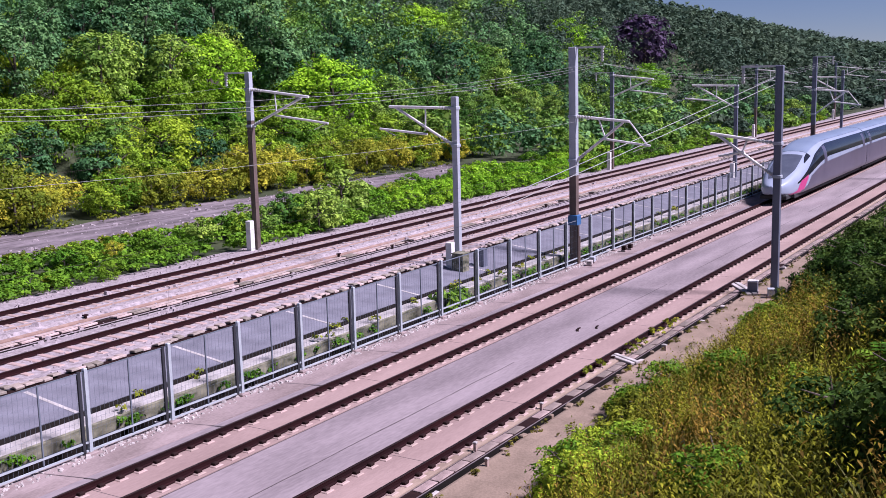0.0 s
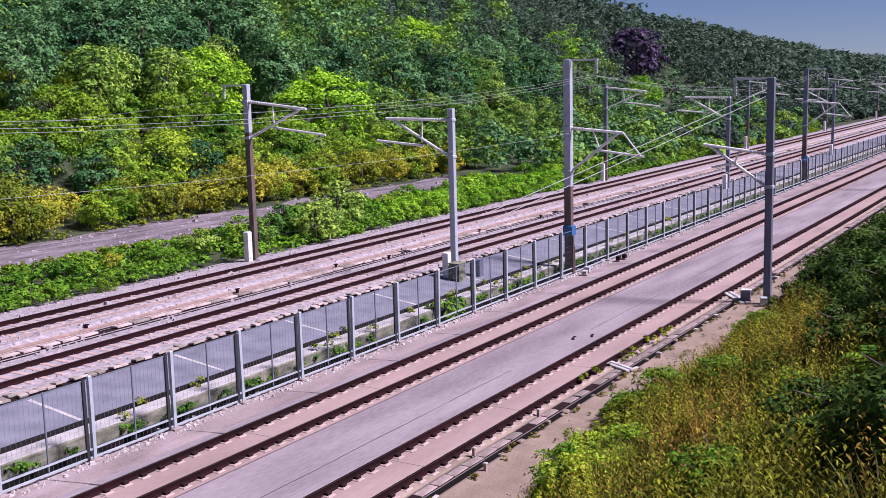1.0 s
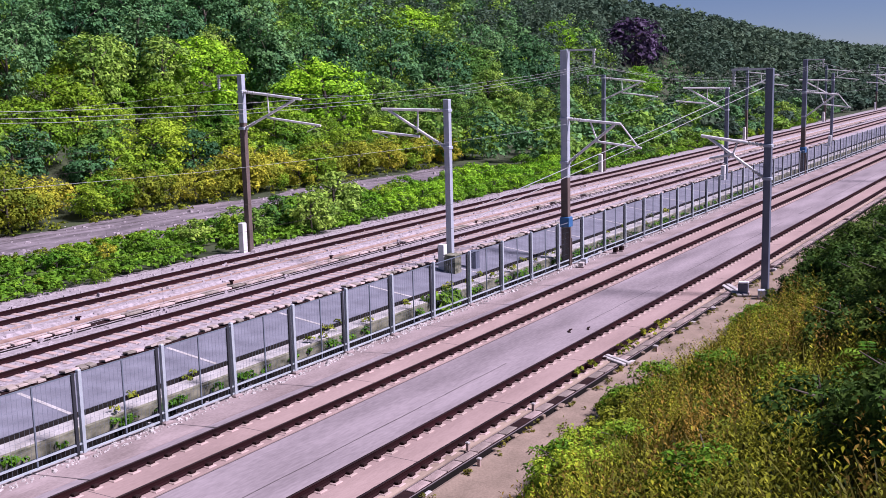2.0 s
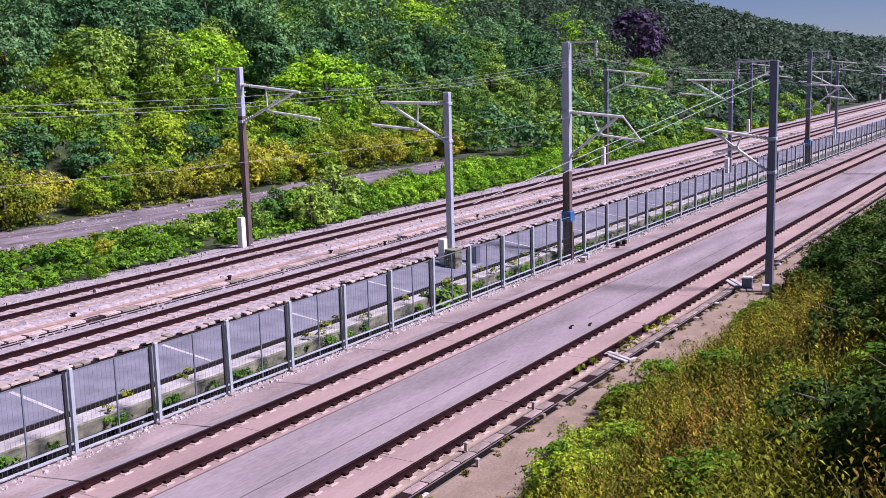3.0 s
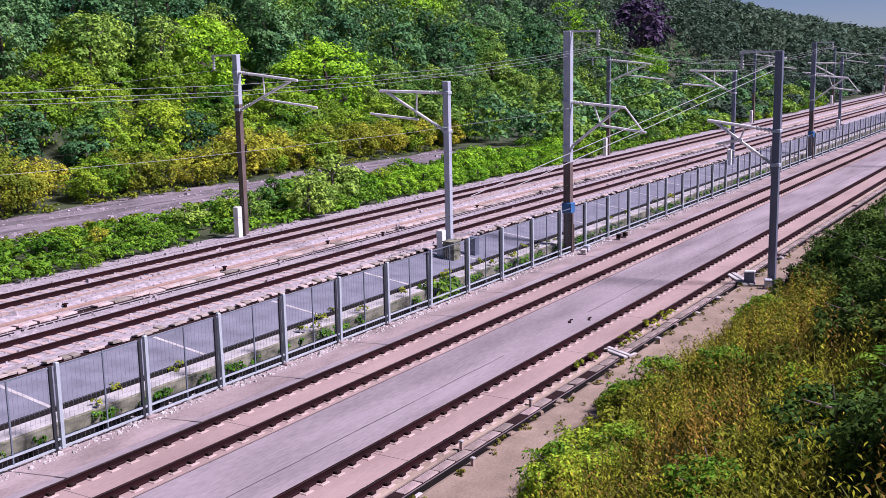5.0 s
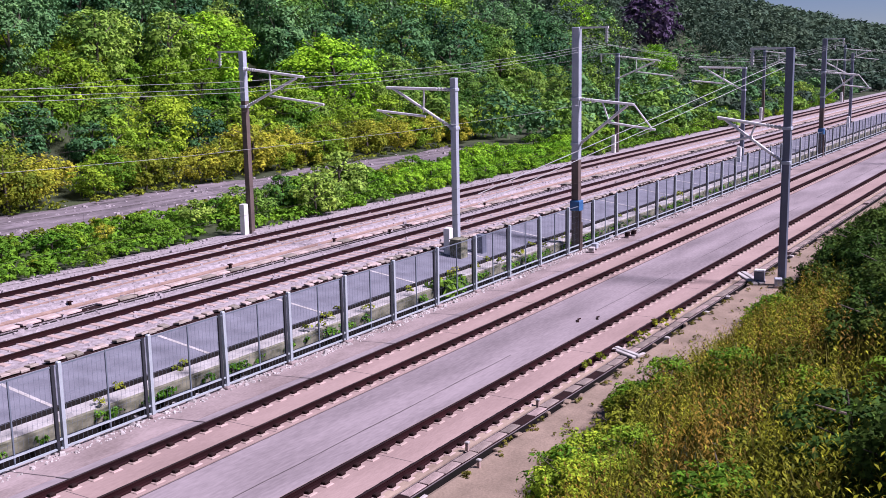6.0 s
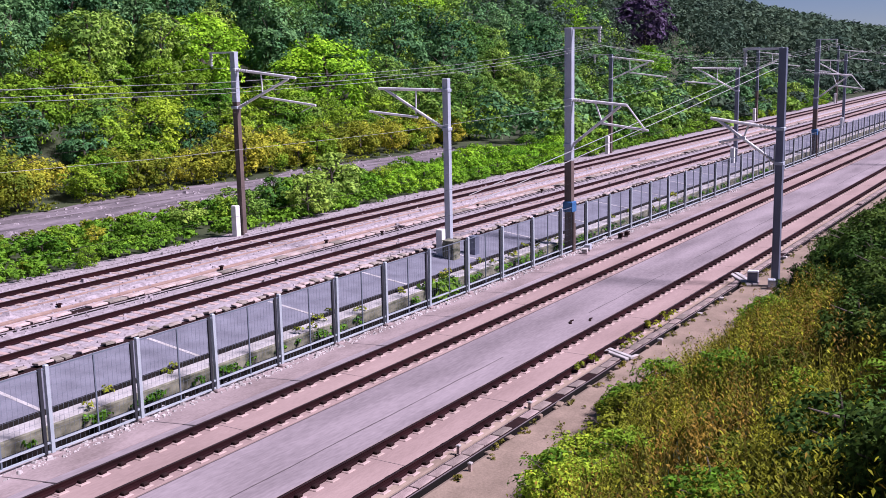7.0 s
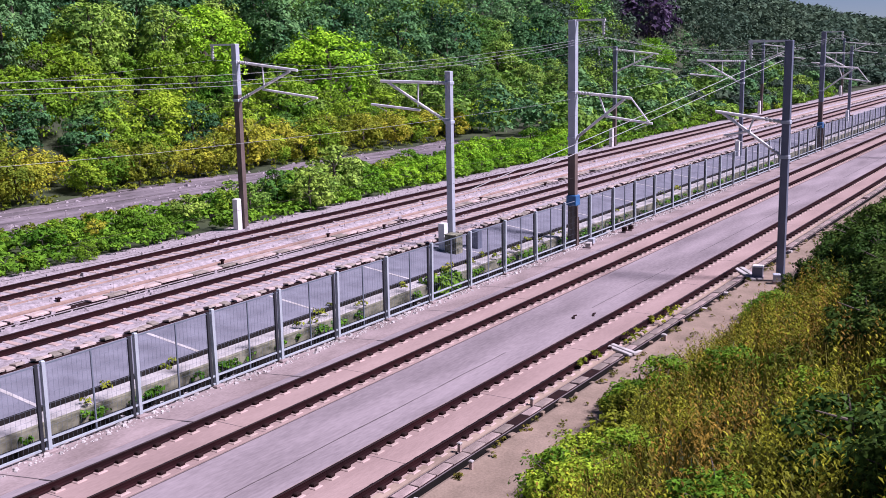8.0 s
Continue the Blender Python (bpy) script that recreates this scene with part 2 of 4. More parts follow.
def ground_z(x, y):
    if y <= 64:
        z = lerp_table(y, PROFILE_Y, PROFILE_Z)
        far = min(1.0, max(0.0, (x - 250) / 400))
        if y < 12:
            z = z * (1 - 0.6 * far)
            z += 0.25 * noise.noise(Vector((x * 0.25, y * 0.25, 0))) * min(1, (12.6 - y) / 3)
        elif y > 41:
            z += 0.15 * noise.noise(Vector((x * 0.15, y * 0.2, 3)))
        return z
    r = ridge(x)
    k = lerp_table(y, (64, 80, 130, 190, 420, 3000), (0.0, 0.24, 1.0, 1.12, 0.8, 0.3))
    return 1.7 + (r - 1.7) * k + 2.0 * noise.noise(Vector((x * 0.03, y * 0.03, 7))) * min(1, (y - 64) / 20)


def build_ground():
    xs = sorted(set([-1500, -700, -300, -150] + list(range(-80, 140, 4)) + list(range(140, 420, 12)) + list(range(420, 1000, 40)) + [1000, 1300, 1800, 2600, 4000]))
    ys = [-1500, -900, -400, -150, -60, -30, -15, -8, -5, -2, 0, 2, 4, 6, 8.5, 10, 11.6, 12.6, 24.9, 28, 34, 40.8, 44, 47.5, 51, 54, 58.5, 61, 64] + list(range(68, 132, 4)) + [140, 155, 175, 190, 230, 300, 420, 800, 1600, 3000]
    g = Geo()
    pts = [(x, y, ground_z(x, y)) for x in xs for y in ys]
    n = len(ys)
    g.add(pts, [(i * n + j, (i + 1) * n + j, (i + 1) * n + j + 1, i * n + j + 1) for i in range(len(xs) - 1) for j in range(n - 1)])
    tagged(part("ground", g, M_SOIL, smooth=True), "dark green undergrown soil rising to a wooded hill", "ground", kind="structure")


build_ground()
X0, X1 = -60.0, 900.0
RUN = [X0] + list(range(-40, 200, 20)) + [240, 300, 400, 600, X1]


def strip(name, profile, mat, label, category, closed=True):
    return tagged(part(name, Geo().run(profile, RUN, closed), mat), label, category, kind="structure")


strip("trackbed", [(14.42, -0.6), (14.42, 0.0), (24.32, 0.0), (24.32, -0.6)], M_DECK, "grey concrete deck under the fast lines", "trackbed")
strip("shoulder", [(14.80, -0.05), (14.80, 0.040), (15.06, 0.044), (15.06, 0.0)], M_SHOULDER, "yellowish stained concrete shoulder", "shoulder")
# edge face and drain are coloured near-black for the shade of the gap
strip("deck_edge_shade", [(14.404, -0.6), (14.404, -0.03), (14.42, -0.025), (14.42, -0.6)], M_GAP_DARK, "edge face of the deck, shade put into its dark colour", "deck edge")
strip("edge_drain", [(14.22, -0.8), (14.22, -0.30), (14.404, -0.30), (14.404, -0.8)], M_GAP_DARK, "drain along the deck edge, shade put into its dark colour", "drain")
strip("bare_earth", [(11.0, -0.05), (12.5, -0.07), (13.80, -0.05), (14.12, -0.02), (14.22, -0.05), (14.22, -0.8), (11.0, -0.8)], M_DIRT, "beige bare earth beside the deck", "ground")
strip("verge", [(22.75, -0.1), (22.75, 0.012), (24.32, 0.012), (24.32, -0.1)], M_VERGE, "pinkish concrete verge between track and fence", "verge")
# drain and wall strip carry the shadow of this gap as near-black colour
strip("drain", [(24.32, -0.6), (24.32, -0.39), (24.932, -0.39), (24.932, -0.6)], M_GAP_DARK, "drain at the foot of the low wall, shade in its dark colour", "drain")
strip("wall_foot_shade", [(24.932, -0.6), (24.932, 0.04), (24.95, 0.05), (24.95, -0.6)], M_GAP_DARK, "black strip along the foot of the low wall, painted shade", "wall foot")
strip("low_wall", [(24.95, -0.6), (24.95, 0.42), (25.03, 0.45), (25.03, -0.6)], M_WALL, "stained and mossy low concrete wall", "wall")
strip("ledge", [(25.03, -0.6), (25.03, 0.455), (25.10, 0.47), (25.66, 0.50), (25.66, -0.6)], M_LEDGE, "pale concrete ledge on the low wall", "ledge")
# strip added in front of the berm face to paint the slot's shade
strip("slot_shade", [(25.70, -0.6), (25.70, 0.30), (25.84, 0.605), (25.857, 0.605), (25.857, -0.6)], M_GAP_DARK, "black strip between ledge and berm, shade of the slot", "drain")
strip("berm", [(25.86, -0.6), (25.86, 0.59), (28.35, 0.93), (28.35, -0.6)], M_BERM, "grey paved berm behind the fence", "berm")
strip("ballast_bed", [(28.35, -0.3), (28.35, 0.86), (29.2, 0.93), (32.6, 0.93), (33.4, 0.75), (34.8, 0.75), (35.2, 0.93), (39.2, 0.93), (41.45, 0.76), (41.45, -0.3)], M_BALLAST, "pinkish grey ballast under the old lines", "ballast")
strip("drain_line", [(33.55, 0.6), (33.55, 0.757), (33.72, 0.757), (33.72, 0.6)], M_GAP_DARK, "dark drain line between the old lines", "drain")
strip("drain_line", [(34.42, 0.6), (34.42, 0.757), (34.56, 0.757), (34.56, 0.6)], M_GAP_DARK, "dark drain line between the old lines", "drain")
strip("rusty_strip", [(34.75, 0.7), (34.75, 0.80), (35.9, 0.955), (35.9, 0.7)], M_RUSTBED, "rust-brown ballast strip beside the old line", "ballast")
tagged(part("path", Geo().run([(48.4, 0.4), (48.4, 1.0), (53.0, 1.08), (57.6, 1.06), (57.6, 0.4)], [-60, 0, 20, 40, 60, 80, 92]), M_PATH), "grey gravel path between the shrubs", "path", kind="structure")


# ---------------------------------------------------------------- tracks
def rail_profile(y, z):
    return [(y - 0.075, z - 0.176), (y - 0.075, z - 0.16), (y - 0.022, z - 0.14), (y - 0.022, z - 0.045), (y - 0.036, z - 0.035), (y - 0.036, z - 0.004),
            (y + 0.036, z - 0.004), (y + 0.036, z - 0.035), (y + 0.022, z - 0.045), (y + 0.022, z - 0.14), (y + 0.075, z - 0.16), (y + 0.075, z - 0.176)]


def rail(track, y, z):
    r = part("rail", Geo().run(rail_profile(y, z), RUN), M_RAIL, track)
    part("rail_head", Geo().run([(y - 0.034, z - 0.006), (y - 0.026, z), (y + 0.026, z), (y + 0.034, z - 0.006)], RUN), M_HEAD, r, "worn steel running surface")


def slab_track(yc):
    track = thing("slab_track", "ballastless railway track on a pinkish concrete slab", "railway track", group="fast lines", kind="structure")
    part("slab", Geo().run([(yc - 1.12, -0.02), (yc - 1.12, 0.03), (yc - 1.10, 0.036), (yc + 1.10, 0.036), (yc + 1.12, 0.03), (yc + 1.12, -0.02)], RUN), M_SLAB, track)
    for dy in (-1.14, 1.14):
        part("edge_joint", Geo().run([(yc + dy - 0.02, -0.02), (yc + dy - 0.02, 0.004), (yc + dy + 0.02, 0.004), (yc + dy + 0.02, -0.02)], RUN), M_JOINT, track, "dark sealed joint beside the slab")
    for dy in (-0.75, 0.75):
        rail(track, yc + dy, 0.235)
    return track


def rail_seat_meshes():
    seat = Geo().box(0, 0, 0.018, 0.30, 0.56, 0.042, bevel=0.02).mesh("rail_seat", M_SEAT)
    clip = Geo().box(0, 0.13, 0.05, 0.17, 0.13, 0.085, bevel=0.02).box(0, -0.13, 0.05, 0.17, 0.13, 0.085, bevel=0.02).mesh("clip", M_CLIP)
    return seat, clip


def ballast_track(yc):
    track = thing("ballasted_track", "ballasted railway track with rusty rails", "railway track", group="old lines", kind="structure")
    g = Geo()
    for i in range(420):
        x = -20 + i * 0.6
        g.box(x, yc, 0.87, 0.24, 2.5, 0.085, turn=rng.normal(0, 0.6), bevel=0.02)
    tagged(part("sleepers", g, M_SEAT, track, "pale concrete sleepers sunk in ballast"), kind="stuff")
    for dy in (-0.75, 0.75):
        rail(track, yc + dy, 1.13)
    return track


FAST = [slab_track(15.95), slab_track(21.15)]
OLD = [ballast_track(30.8), ballast_track(37.4)]


# ---------------------------------------------------------------- overhead line
def mast_geo(z0, z1, w, slab):
    """An H-section steel mast: two flanges and a web."""
    g = Geo()
    h = z1 - z0
    g.box(0, -w / 2, z0, w, 0.04, h)
    g.box(0, w / 2, z0, w, 0.04, h)
    g.box(0, 0, z0, 0.05 if slab else w * 0.9, w - 0.04, h)
    return g


def insulator(g, p, q, r):
    p, q = Vector(p), Vector(q)
    n = 5
    for i in range(n):
        a, b = p.lerp(q, i / n), p.lerp(q, (i + 0.55) / n)
        g.tube(a, b, r, 8)
        g.tube(b, p.lerp(q, (i + 1) / n), r * 0.55, 6)


def mast(at, z_top, side, spec, mat, low_mat, w=0.3, split=0.35, bracket=0, collar=None, label="", drop=False):
    """A mast at (x, y, foot) with a cantilever to one side (+1: +y). spec: heights over the world's zero and reaches."""
    x, y, z0 = at
    ob = thing("overhead_line_mast", label, "railway mast", (x, y, 0), group="overhead line masts")
    zs = z0 + (z_top - z0) * split
    part("lower_post", mast_geo(z0, zs, w, False), low_mat, ob, "weathered brown lower part")
    part("upper_post", mast_geo(zs, z_top, w, False), mat, ob)
    part("base_plate", Geo().box(0, 0, z0 - 0.3, w * 2.1, w * 2.1, 0.36, bevel=0.05), M_VERGE, ob, "concrete footing")
    part("cap", Geo().box(0, 0, z_top, w * 1.15, w * 1.15, 0.06, bevel=0.02), mat, ob)
    s = side
    arm = Geo()
    top0, top1, r1, dia0, r2, regz0, regz1, rg0, rg1 = spec
    e = w / 2
    cut = 0.8 / r1
    mid = (0, s * (e + r1 * cut), top0 + (top1 - top0) * cut)
    arm.tube(mid, (0, s * (e + r1), top1), 0.07, 8)
    dk = 0.22
    dpt = (0, s * (e + (r2 - 0) * dk), dia0 + (top1 - 0.06 - dia0) * dk)
    arm.tube(dpt, (0, s * (e + r2), top1 - 0.05), 0.07, 8)
    can = part("cantilever", arm, M_ARM, ob, "bright steel tube cantilever", smooth=False)
    for zi, end in ((top0, mid), (dia0, dpt)):
        ins = Geo()
        insulator(ins, (0, s * e, zi), end, 0.085)
        part("insulator", ins, M_INS, can, "ribbed pale insulator")
    reg = Geo().tube((0, s * (e + rg0), regz0), (0, s * (e + rg1), regz1), 0.058, 8)
    reg.tube((0, s * (e + rg1 - 0.15), regz1 - 0.02), (0, s * (e + rg1 - 0.9), regz1 - 0.32), 0.02, 6)
    part("registration_arm", reg, M_ARM, can)
    br = Geo().tube((0, s * (e + r1 * 0.42), top0 + (top1 - top0) * 0.42), (0, s * (e + rg0 + 0.1), (regz0 + dia0 + (top1 - dia0) * (rg0 / r2)) / 2), 0.04, 6)
    part("brace", br, M_ARM, can)
    br = Geo().tube((0, s * (e + r1), top1), (0, s * (e + r1 + (rg1 - r1) * 0.85), regz1 + 0.05), 0.04, 6)
    if drop:
        part("drop_bracket", br, M_ARM, can)
    for zz in (top0, dia0):
        part("clamp", Geo().box(0, 0, zz - 0.07, w + 0.1, w + 0.1, 0.14, bevel=0.02), M_STEEL, ob)
    if bracket:
        g = Geo().box(0, bracket * 0.85, z_top - 0.02, 0.09, 1.7, 0.09)
        b = part("feeder_bracket", g, M_ARM, ob, "bright steel bracket at the mast top")
        i2 = Geo()
        insulator(i2, (0, bracket * 1.6, z_top - 0.02), (0, bracket * 1.6, z_top - 0.72), 0.09)
        part("feeder_insulator", i2, M_INS, b, "hanging pale insulator")
    if collar:
        cx, cy, zb, zt = collar
        part("marker_sleeve", Geo().box(cx, cy, zb, 0.32, 0.32, zt - zb, bevel=0.03), M_WHITE, ob, "white painted sleeve")
    return ob


SPEC_C = (7.76, 7.50, 2.9, 5.50, 2.55, 6.62, 6.30, 1.5, 4.0)
SPEC_E = (6.74, 7.14, 2.9, 5.28, 2.6, 6.33, 6.12, 1.35, 2.5)
SPEC_A = (9.54, 9.10, 3.9, 7.60, 3.4, 8.16, 7.75, 1.6, 5.1)
SPEC_B = (8.47, 8.55, 3.7, 6.68, 3.3, 7.20, 7.45, 1.5, 4.3)
LAB_FAR = "grey steel mast with feeder bracket beside the old line"
LAB_MID = "pale galvanised mast beside the berm, arm over the old line"
LAB_FENCE = "tall blue-grey mast at the fence, brown below"
# from x 60 on darker steel: the dimmer far end is put into colour
for i, (x, zt) in enumerate(((-3.5, 10.4), (43.3, 10.4), (92.6, 9.75), (140.0, 10.1), (187.0, 10.1), (235.0, 10.1), (283.0, 10.1))):
    mast((x, 39.9, 0.75), zt, -1, SPEC_A, M_STEEL if x < 60 else M_BLUEMAST, M_BROWN, 0.27, 0.74 if x < 60 else 0.42, 1, (-0.36, 0.14, 0.76, 2.5), LAB_FAR)
for i, (x, zt) in enumerate(((-1.0, 8.8), (44.0, 8.95), (89.7, 8.45), (131.6, 9.2), (178.0, 9.2), (223.0, 9.2), (268.0, 9.2))):
    mast((x, 27.5, 0.5), zt, 1, SPEC_B, M_STEEL if x < 60 else M_BLUEMAST, M_STEEL if x < 60 else M_BLUEMAST, 0.25, 0.3, 0, (-0.75, 0.0, 0.6, 2.05), LAB_MID)
for i, (x, zt) in enumerate(((-2.7, 11.2), (50.5, 11.22), (103.4, 10.7), (157.0, 11.0), (210.0, 11.0), (263.0, 11.0))):
    m = mast((x, 24.28, 0.0), zt, -1, SPEC_C, M_STEEL if x < 60 else M_BLUEMAST, M_BROWN, 0.34, 0.42, -1, None, LAB_FENCE, True)
    g = Geo().box(0, -0.02, 2.12, 0.50, 0.52, 0.52, bevel=0.04)
    part("switch_box", g, M_BLUE, m, "blue enamelled box strapped round the mast")
    part("cable_duct", Geo().box(-0.1, -0.26, 0.0, 0.12, 0.12, 2.1).box(0.14, -0.24, 0.0, 0.08, 0.08, 1.5), M_BROWN, m)
for i, (x, zt) in enumerate(((-6.0, 10.0), (47.32, 10.05), (101.0, 10.3), (154.0, 10.3), (207.0, 10.3))):
    mast((x, 13.0, -0.1), zt, 1, SPEC_E, M_BLUEMAST, M_BLUEMAST, 0.27, 0.35, 1, None, "dark blue-grey mast on the near bank edge")


def wire(name, points, r, label):
    g = Geo().path(points, r)
    return tagged(part(name, g, M_WIRE), label, "overhead wire", group="overhead wires")


def catenary(y, xs, z_wire, z_mess, r):
    """A contact wire, a sagging messenger wire and droppers, over the supports at xs."""
    ob = thing("catenary", "thin overhead contact and messenger wires with droppers", "overhead wire", group="overhead wires")
    d, mess = Geo(), []
    for a, b in zip(xs[:-1], xs[1:]):
        for k in range(8):
            u = k / 8
            p = (a + (b - a) * u, y, z_mess - 0.75 * 4 * u * (1 - u))
            mess.append(p)
            if k:
                d.tube((p[0], y, z_wire), p, r * 0.6, 4)
    mess.append((xs[-1], y, z_mess))
    part("contact_wire", Geo().path([(p[0], y, z_wire) for p in mess], r), M_COPPER, ob)
    part("messenger_wire", Geo().path(mess, r), M_COPPER, ob)
    part("dropper", d, M_COPPER, ob, kind="stuff")


catenary(15.95, [-59, -6, 47.4, 101, 154, 207, 260], 5.9, 7.3, 0.003)
catenary(21.15, [-56, -2.7, 50.5, 103.7, 157, 210, 263], 5.9, 7.4, 0.003)
catenary(31.2, [-46, -1, 44.0, 89.7, 131.6, 178, 223, 268], 7.1, 8.5, 0.003)
catenary(35.6, [-50, -3.5, 43.3, 92.6, 140, 187, 235, 283], 7.4, 9.0, 0.003)


def feeder(y, xs, z, r=0.005, sag=0.9):
    pts = []
    for a, b in zip(xs[:-1], xs[1:]):
        for k in range(8):
            u = k / 8
            pts.append((a + (b - a) * u, y, z - sag * 4 * u * (1 - u)))
    pts.append((xs[-1], y, z))
    wire("feeder_wire", pts, r, "thin bare feeder wire hung from mast brackets")


feeder(41.5, [-50, -3.5, 43.3, 92.6, 140, 187, 235, 283], 9.65, 0.004)
for dy, z, sag in ((0.0, 10.42, 1.15), (-0.22, 10.36, 1.2), (0.2, 10.47, 1.02)):
    feeder(22.7 + dy, [-56, -2.7, 50.5, 103.4, 157, 210, 263], z, 0.005, sag)
feeder(14.62, [-59, -6, 47.3, 101, 154, 207], 9.35, 0.003)
# the tensioned wires that leave the near line and end on the bank mast
for dz, dy in ((0.0, 0.0), (-0.28, 0.05)):
    wire("anchor_wire", [(47.3, 13.15, 9.6 + dz), (37.0, 14.55, 7.95 + dz), (26.4, 16.0, 6.3 + dz)], 0.012, "taut anchor wire ending on the bank mast")


# ---------------------------------------------------------------- fence
def fence():
    ob = thing("fence", "pale blue-grey steel mesh fence along the fast line", "fence", kind="structure")
    pitch, x0, y, top = 3.065, 18.42 - 3.065 * 12, 24.05, 2.46
    post = Geo().box(0, 0, 0, 0.11, 0.11, top, bevel=0.02).mesh("post", M_FPOST)
    foot = Geo().box(0, 0, 0.0, 0.34, 0.34, 0.09, bevel=0.03).mesh("foot", M_VERGE)
    stay = Geo().box(0, 0, 0.12, 0.04, 0.04, top - 0.2).mesh("stay", M_FWIRE)
    top_rail = Geo().box(pitch / 2, 0.0, top - 0.12, pitch - 0.12, 0.03, 0.03).mesh("top_rail", M_FWIRE)
    rails = Geo().box(pitch / 2, 0.0, 0.34, pitch - 0.12, 0.05, 0.05).box(pitch / 2, 0, 0.1, pitch - 0.12, 0.05, 0.05).mesh("frame_rail", M_FPOST)
    net = Geo()
    for i in range(1, 20):
        net.box(i * pitch / 20, 0.012, 0.12, 0.004, 0.004, top - 0.2)
    for k in range(1, 8):
        net.box(pitch / 2, -0.005, 0.12 + k * 0.29, pitch - 0.12, 0.004, 0.004)
    net = net.mesh("wire_mesh", M_FWIRE)
    upright = Geo().box(0, 0.0, 0.1, 0.10, 0.06, top - 0.16).mesh("frame_upright", M_DARKFRAME)
    for i in range(78):
        x = x0 + i * pitch
        p = part("post", post, None, ob)
        p.location = (x, y, 0)
        p.rotation_euler = (radians(rng.normal(0, 0.4)), radians(rng.normal(0, 0.4)), 0)
        f = part("foot", foot, None, p)
        for nm, me, dx in (("frame_upright", upright, -0.21), ("stay", stay, pitch / 2), ("frame_rail", rails, 0), ("top_rail", top_rail, 0), ("wire_mesh", net, 0)):
            q = part(nm, me, None, ob)
            q.location = (x + dx, y, 0)


fence()


# ---------------------------------------------------------------- cable troughs, stones, trackside boxes
def trough(y, z, x0, x1, width, pitch, label, mess=1.0, lid_mat=M_TROUGH, rim=0.0):
    ob = thing("cable_trough", label, "cable trough", group="cable troughs", kind="structure")
    part("channel", Geo().run([(y - width / 2 - 0.04, z - 0.4), (y - width / 2 - 0.04, z - 0.02 + rim), (y + width / 2 + 0.04, z - 0.02 + rim), (y + width / 2 + 0.04, z - 0.4)], [x0, x1]), M_CLIP, ob, "dark channel")
    lids = [Geo().box(0, 0, 0, pitch * f, width, 0.07, bevel=0.012).mesh("lid", lid_mat) for f in (0.94, 0.86, 0.97)]
    n = int((x1 - x0) / pitch)
    rest = Geo()
    for i in range(n):
        x = x0 + (i + 0.5) * pitch
        if rng.random() < 0.06 * mess:
            continue
        turn, tilt, dz, dy = rng.normal(0, 1.2) * mess, rng.normal(0, 2.0) * mess, abs(rng.normal(0, 0.012)) * mess, rng.normal(0, 0.015) * mess
        if i < 290:
            q = part("lid", lids[int(rng.integers(3))], None, ob)
            q.location, q.rotation_euler = (x, y + dy, z + dz), (radians(tilt), 0, radians(turn))
        else:
            rest.box(x, y + dy, z + dz, pitch * 0.94, width, 0.07, turn, tilt)
    if rest.v:
        tagged(part("far_lids", rest, lid_mat, ob), kind="stuff")


trough(28.72, 0.92, 12, 140, 0.30, 0.34, "row of uneven pale cable trough lids on the berm", 3.2)
trough(34.1, 0.78, 20, 190, 0.40, 0.9, "pale cable trough between the old lines", 1.0)
trough(14.60, -0.048, 10, 150, 0.27, 0.8, "weathered cable trough lids along the deck edge", 0.7, M_EDGELID, 0.072)


def scatter_stones(name, n, xr, yr, zf, size, mat, label):
    g = Geo()
    for i in range(n):
        x, y = rng.uniform(*xr) if len(xr) == 2 else xr[0] + (xr[1] - xr[0]) * rng.random() ** 1.7, rng.uniform(*yr)
        s = size * rng.lognormal(0, 0.45)
        z = zf(x, y)
        top = [(rng.uniform(-.3, .3) * s, rng.uniform(-.3, .3) * s) for k in range(4)]
        a = rng.uniform(0, 6.28)
        ring = [(math.cos(a + k * 1.57 + rng.uniform(-.3, .3)) * s, math.sin(a + k * 1.57) * s * rng.uniform(.5, 1)) for k in range(4)]
        pts = [(x + p, y + q, z - s * 0.2) for p, q in ring] + [(x + p * 0.6, y + q * 0.6, z + s * rng.uniform(0.35, 0.7)) for p, q in ring]
        g.add(pts, [(4, 5, 6, 7)] + [(k, (k + 1) % 4, 4 + (k + 1) % 4, 4 + k) for k in range(4)])
    tagged(part(name, g, mat), label, "stones", kind="stuff")


scatter_stones("rubble", 2600, (8, 80), (23.62, 24.32), lambda x, y: 0.01, 0.05, M_STONE, "pale broken stones along the fence foot")
scatter_stones("ballast_stones", 5000, (12, 90), (28.95, 41.3), lambda x, y: lerp_table(y, (28.35, 29.2, 32.6, 33.4, 34.8, 35.2, 39.2, 41.45), (0.86, 0.93, 0.93, 0.75, 0.75, 0.93, 0.93, 0.76)), 0.06, M_BALLAST, "loose pinkish ballast stones")
scatter_stones("path_stones", 900, (20, 92), (48.6, 57.4), lambda x, y: 1.04, 0.09, M_BALLAST, "loose stones on the gravel path")
scatter_stones("earth_clods", 350, (14, 70), (11.6, 13.7), lambda x, y: -0.12, 0.045, M_DIRT, "loose earth clods beside the deck")


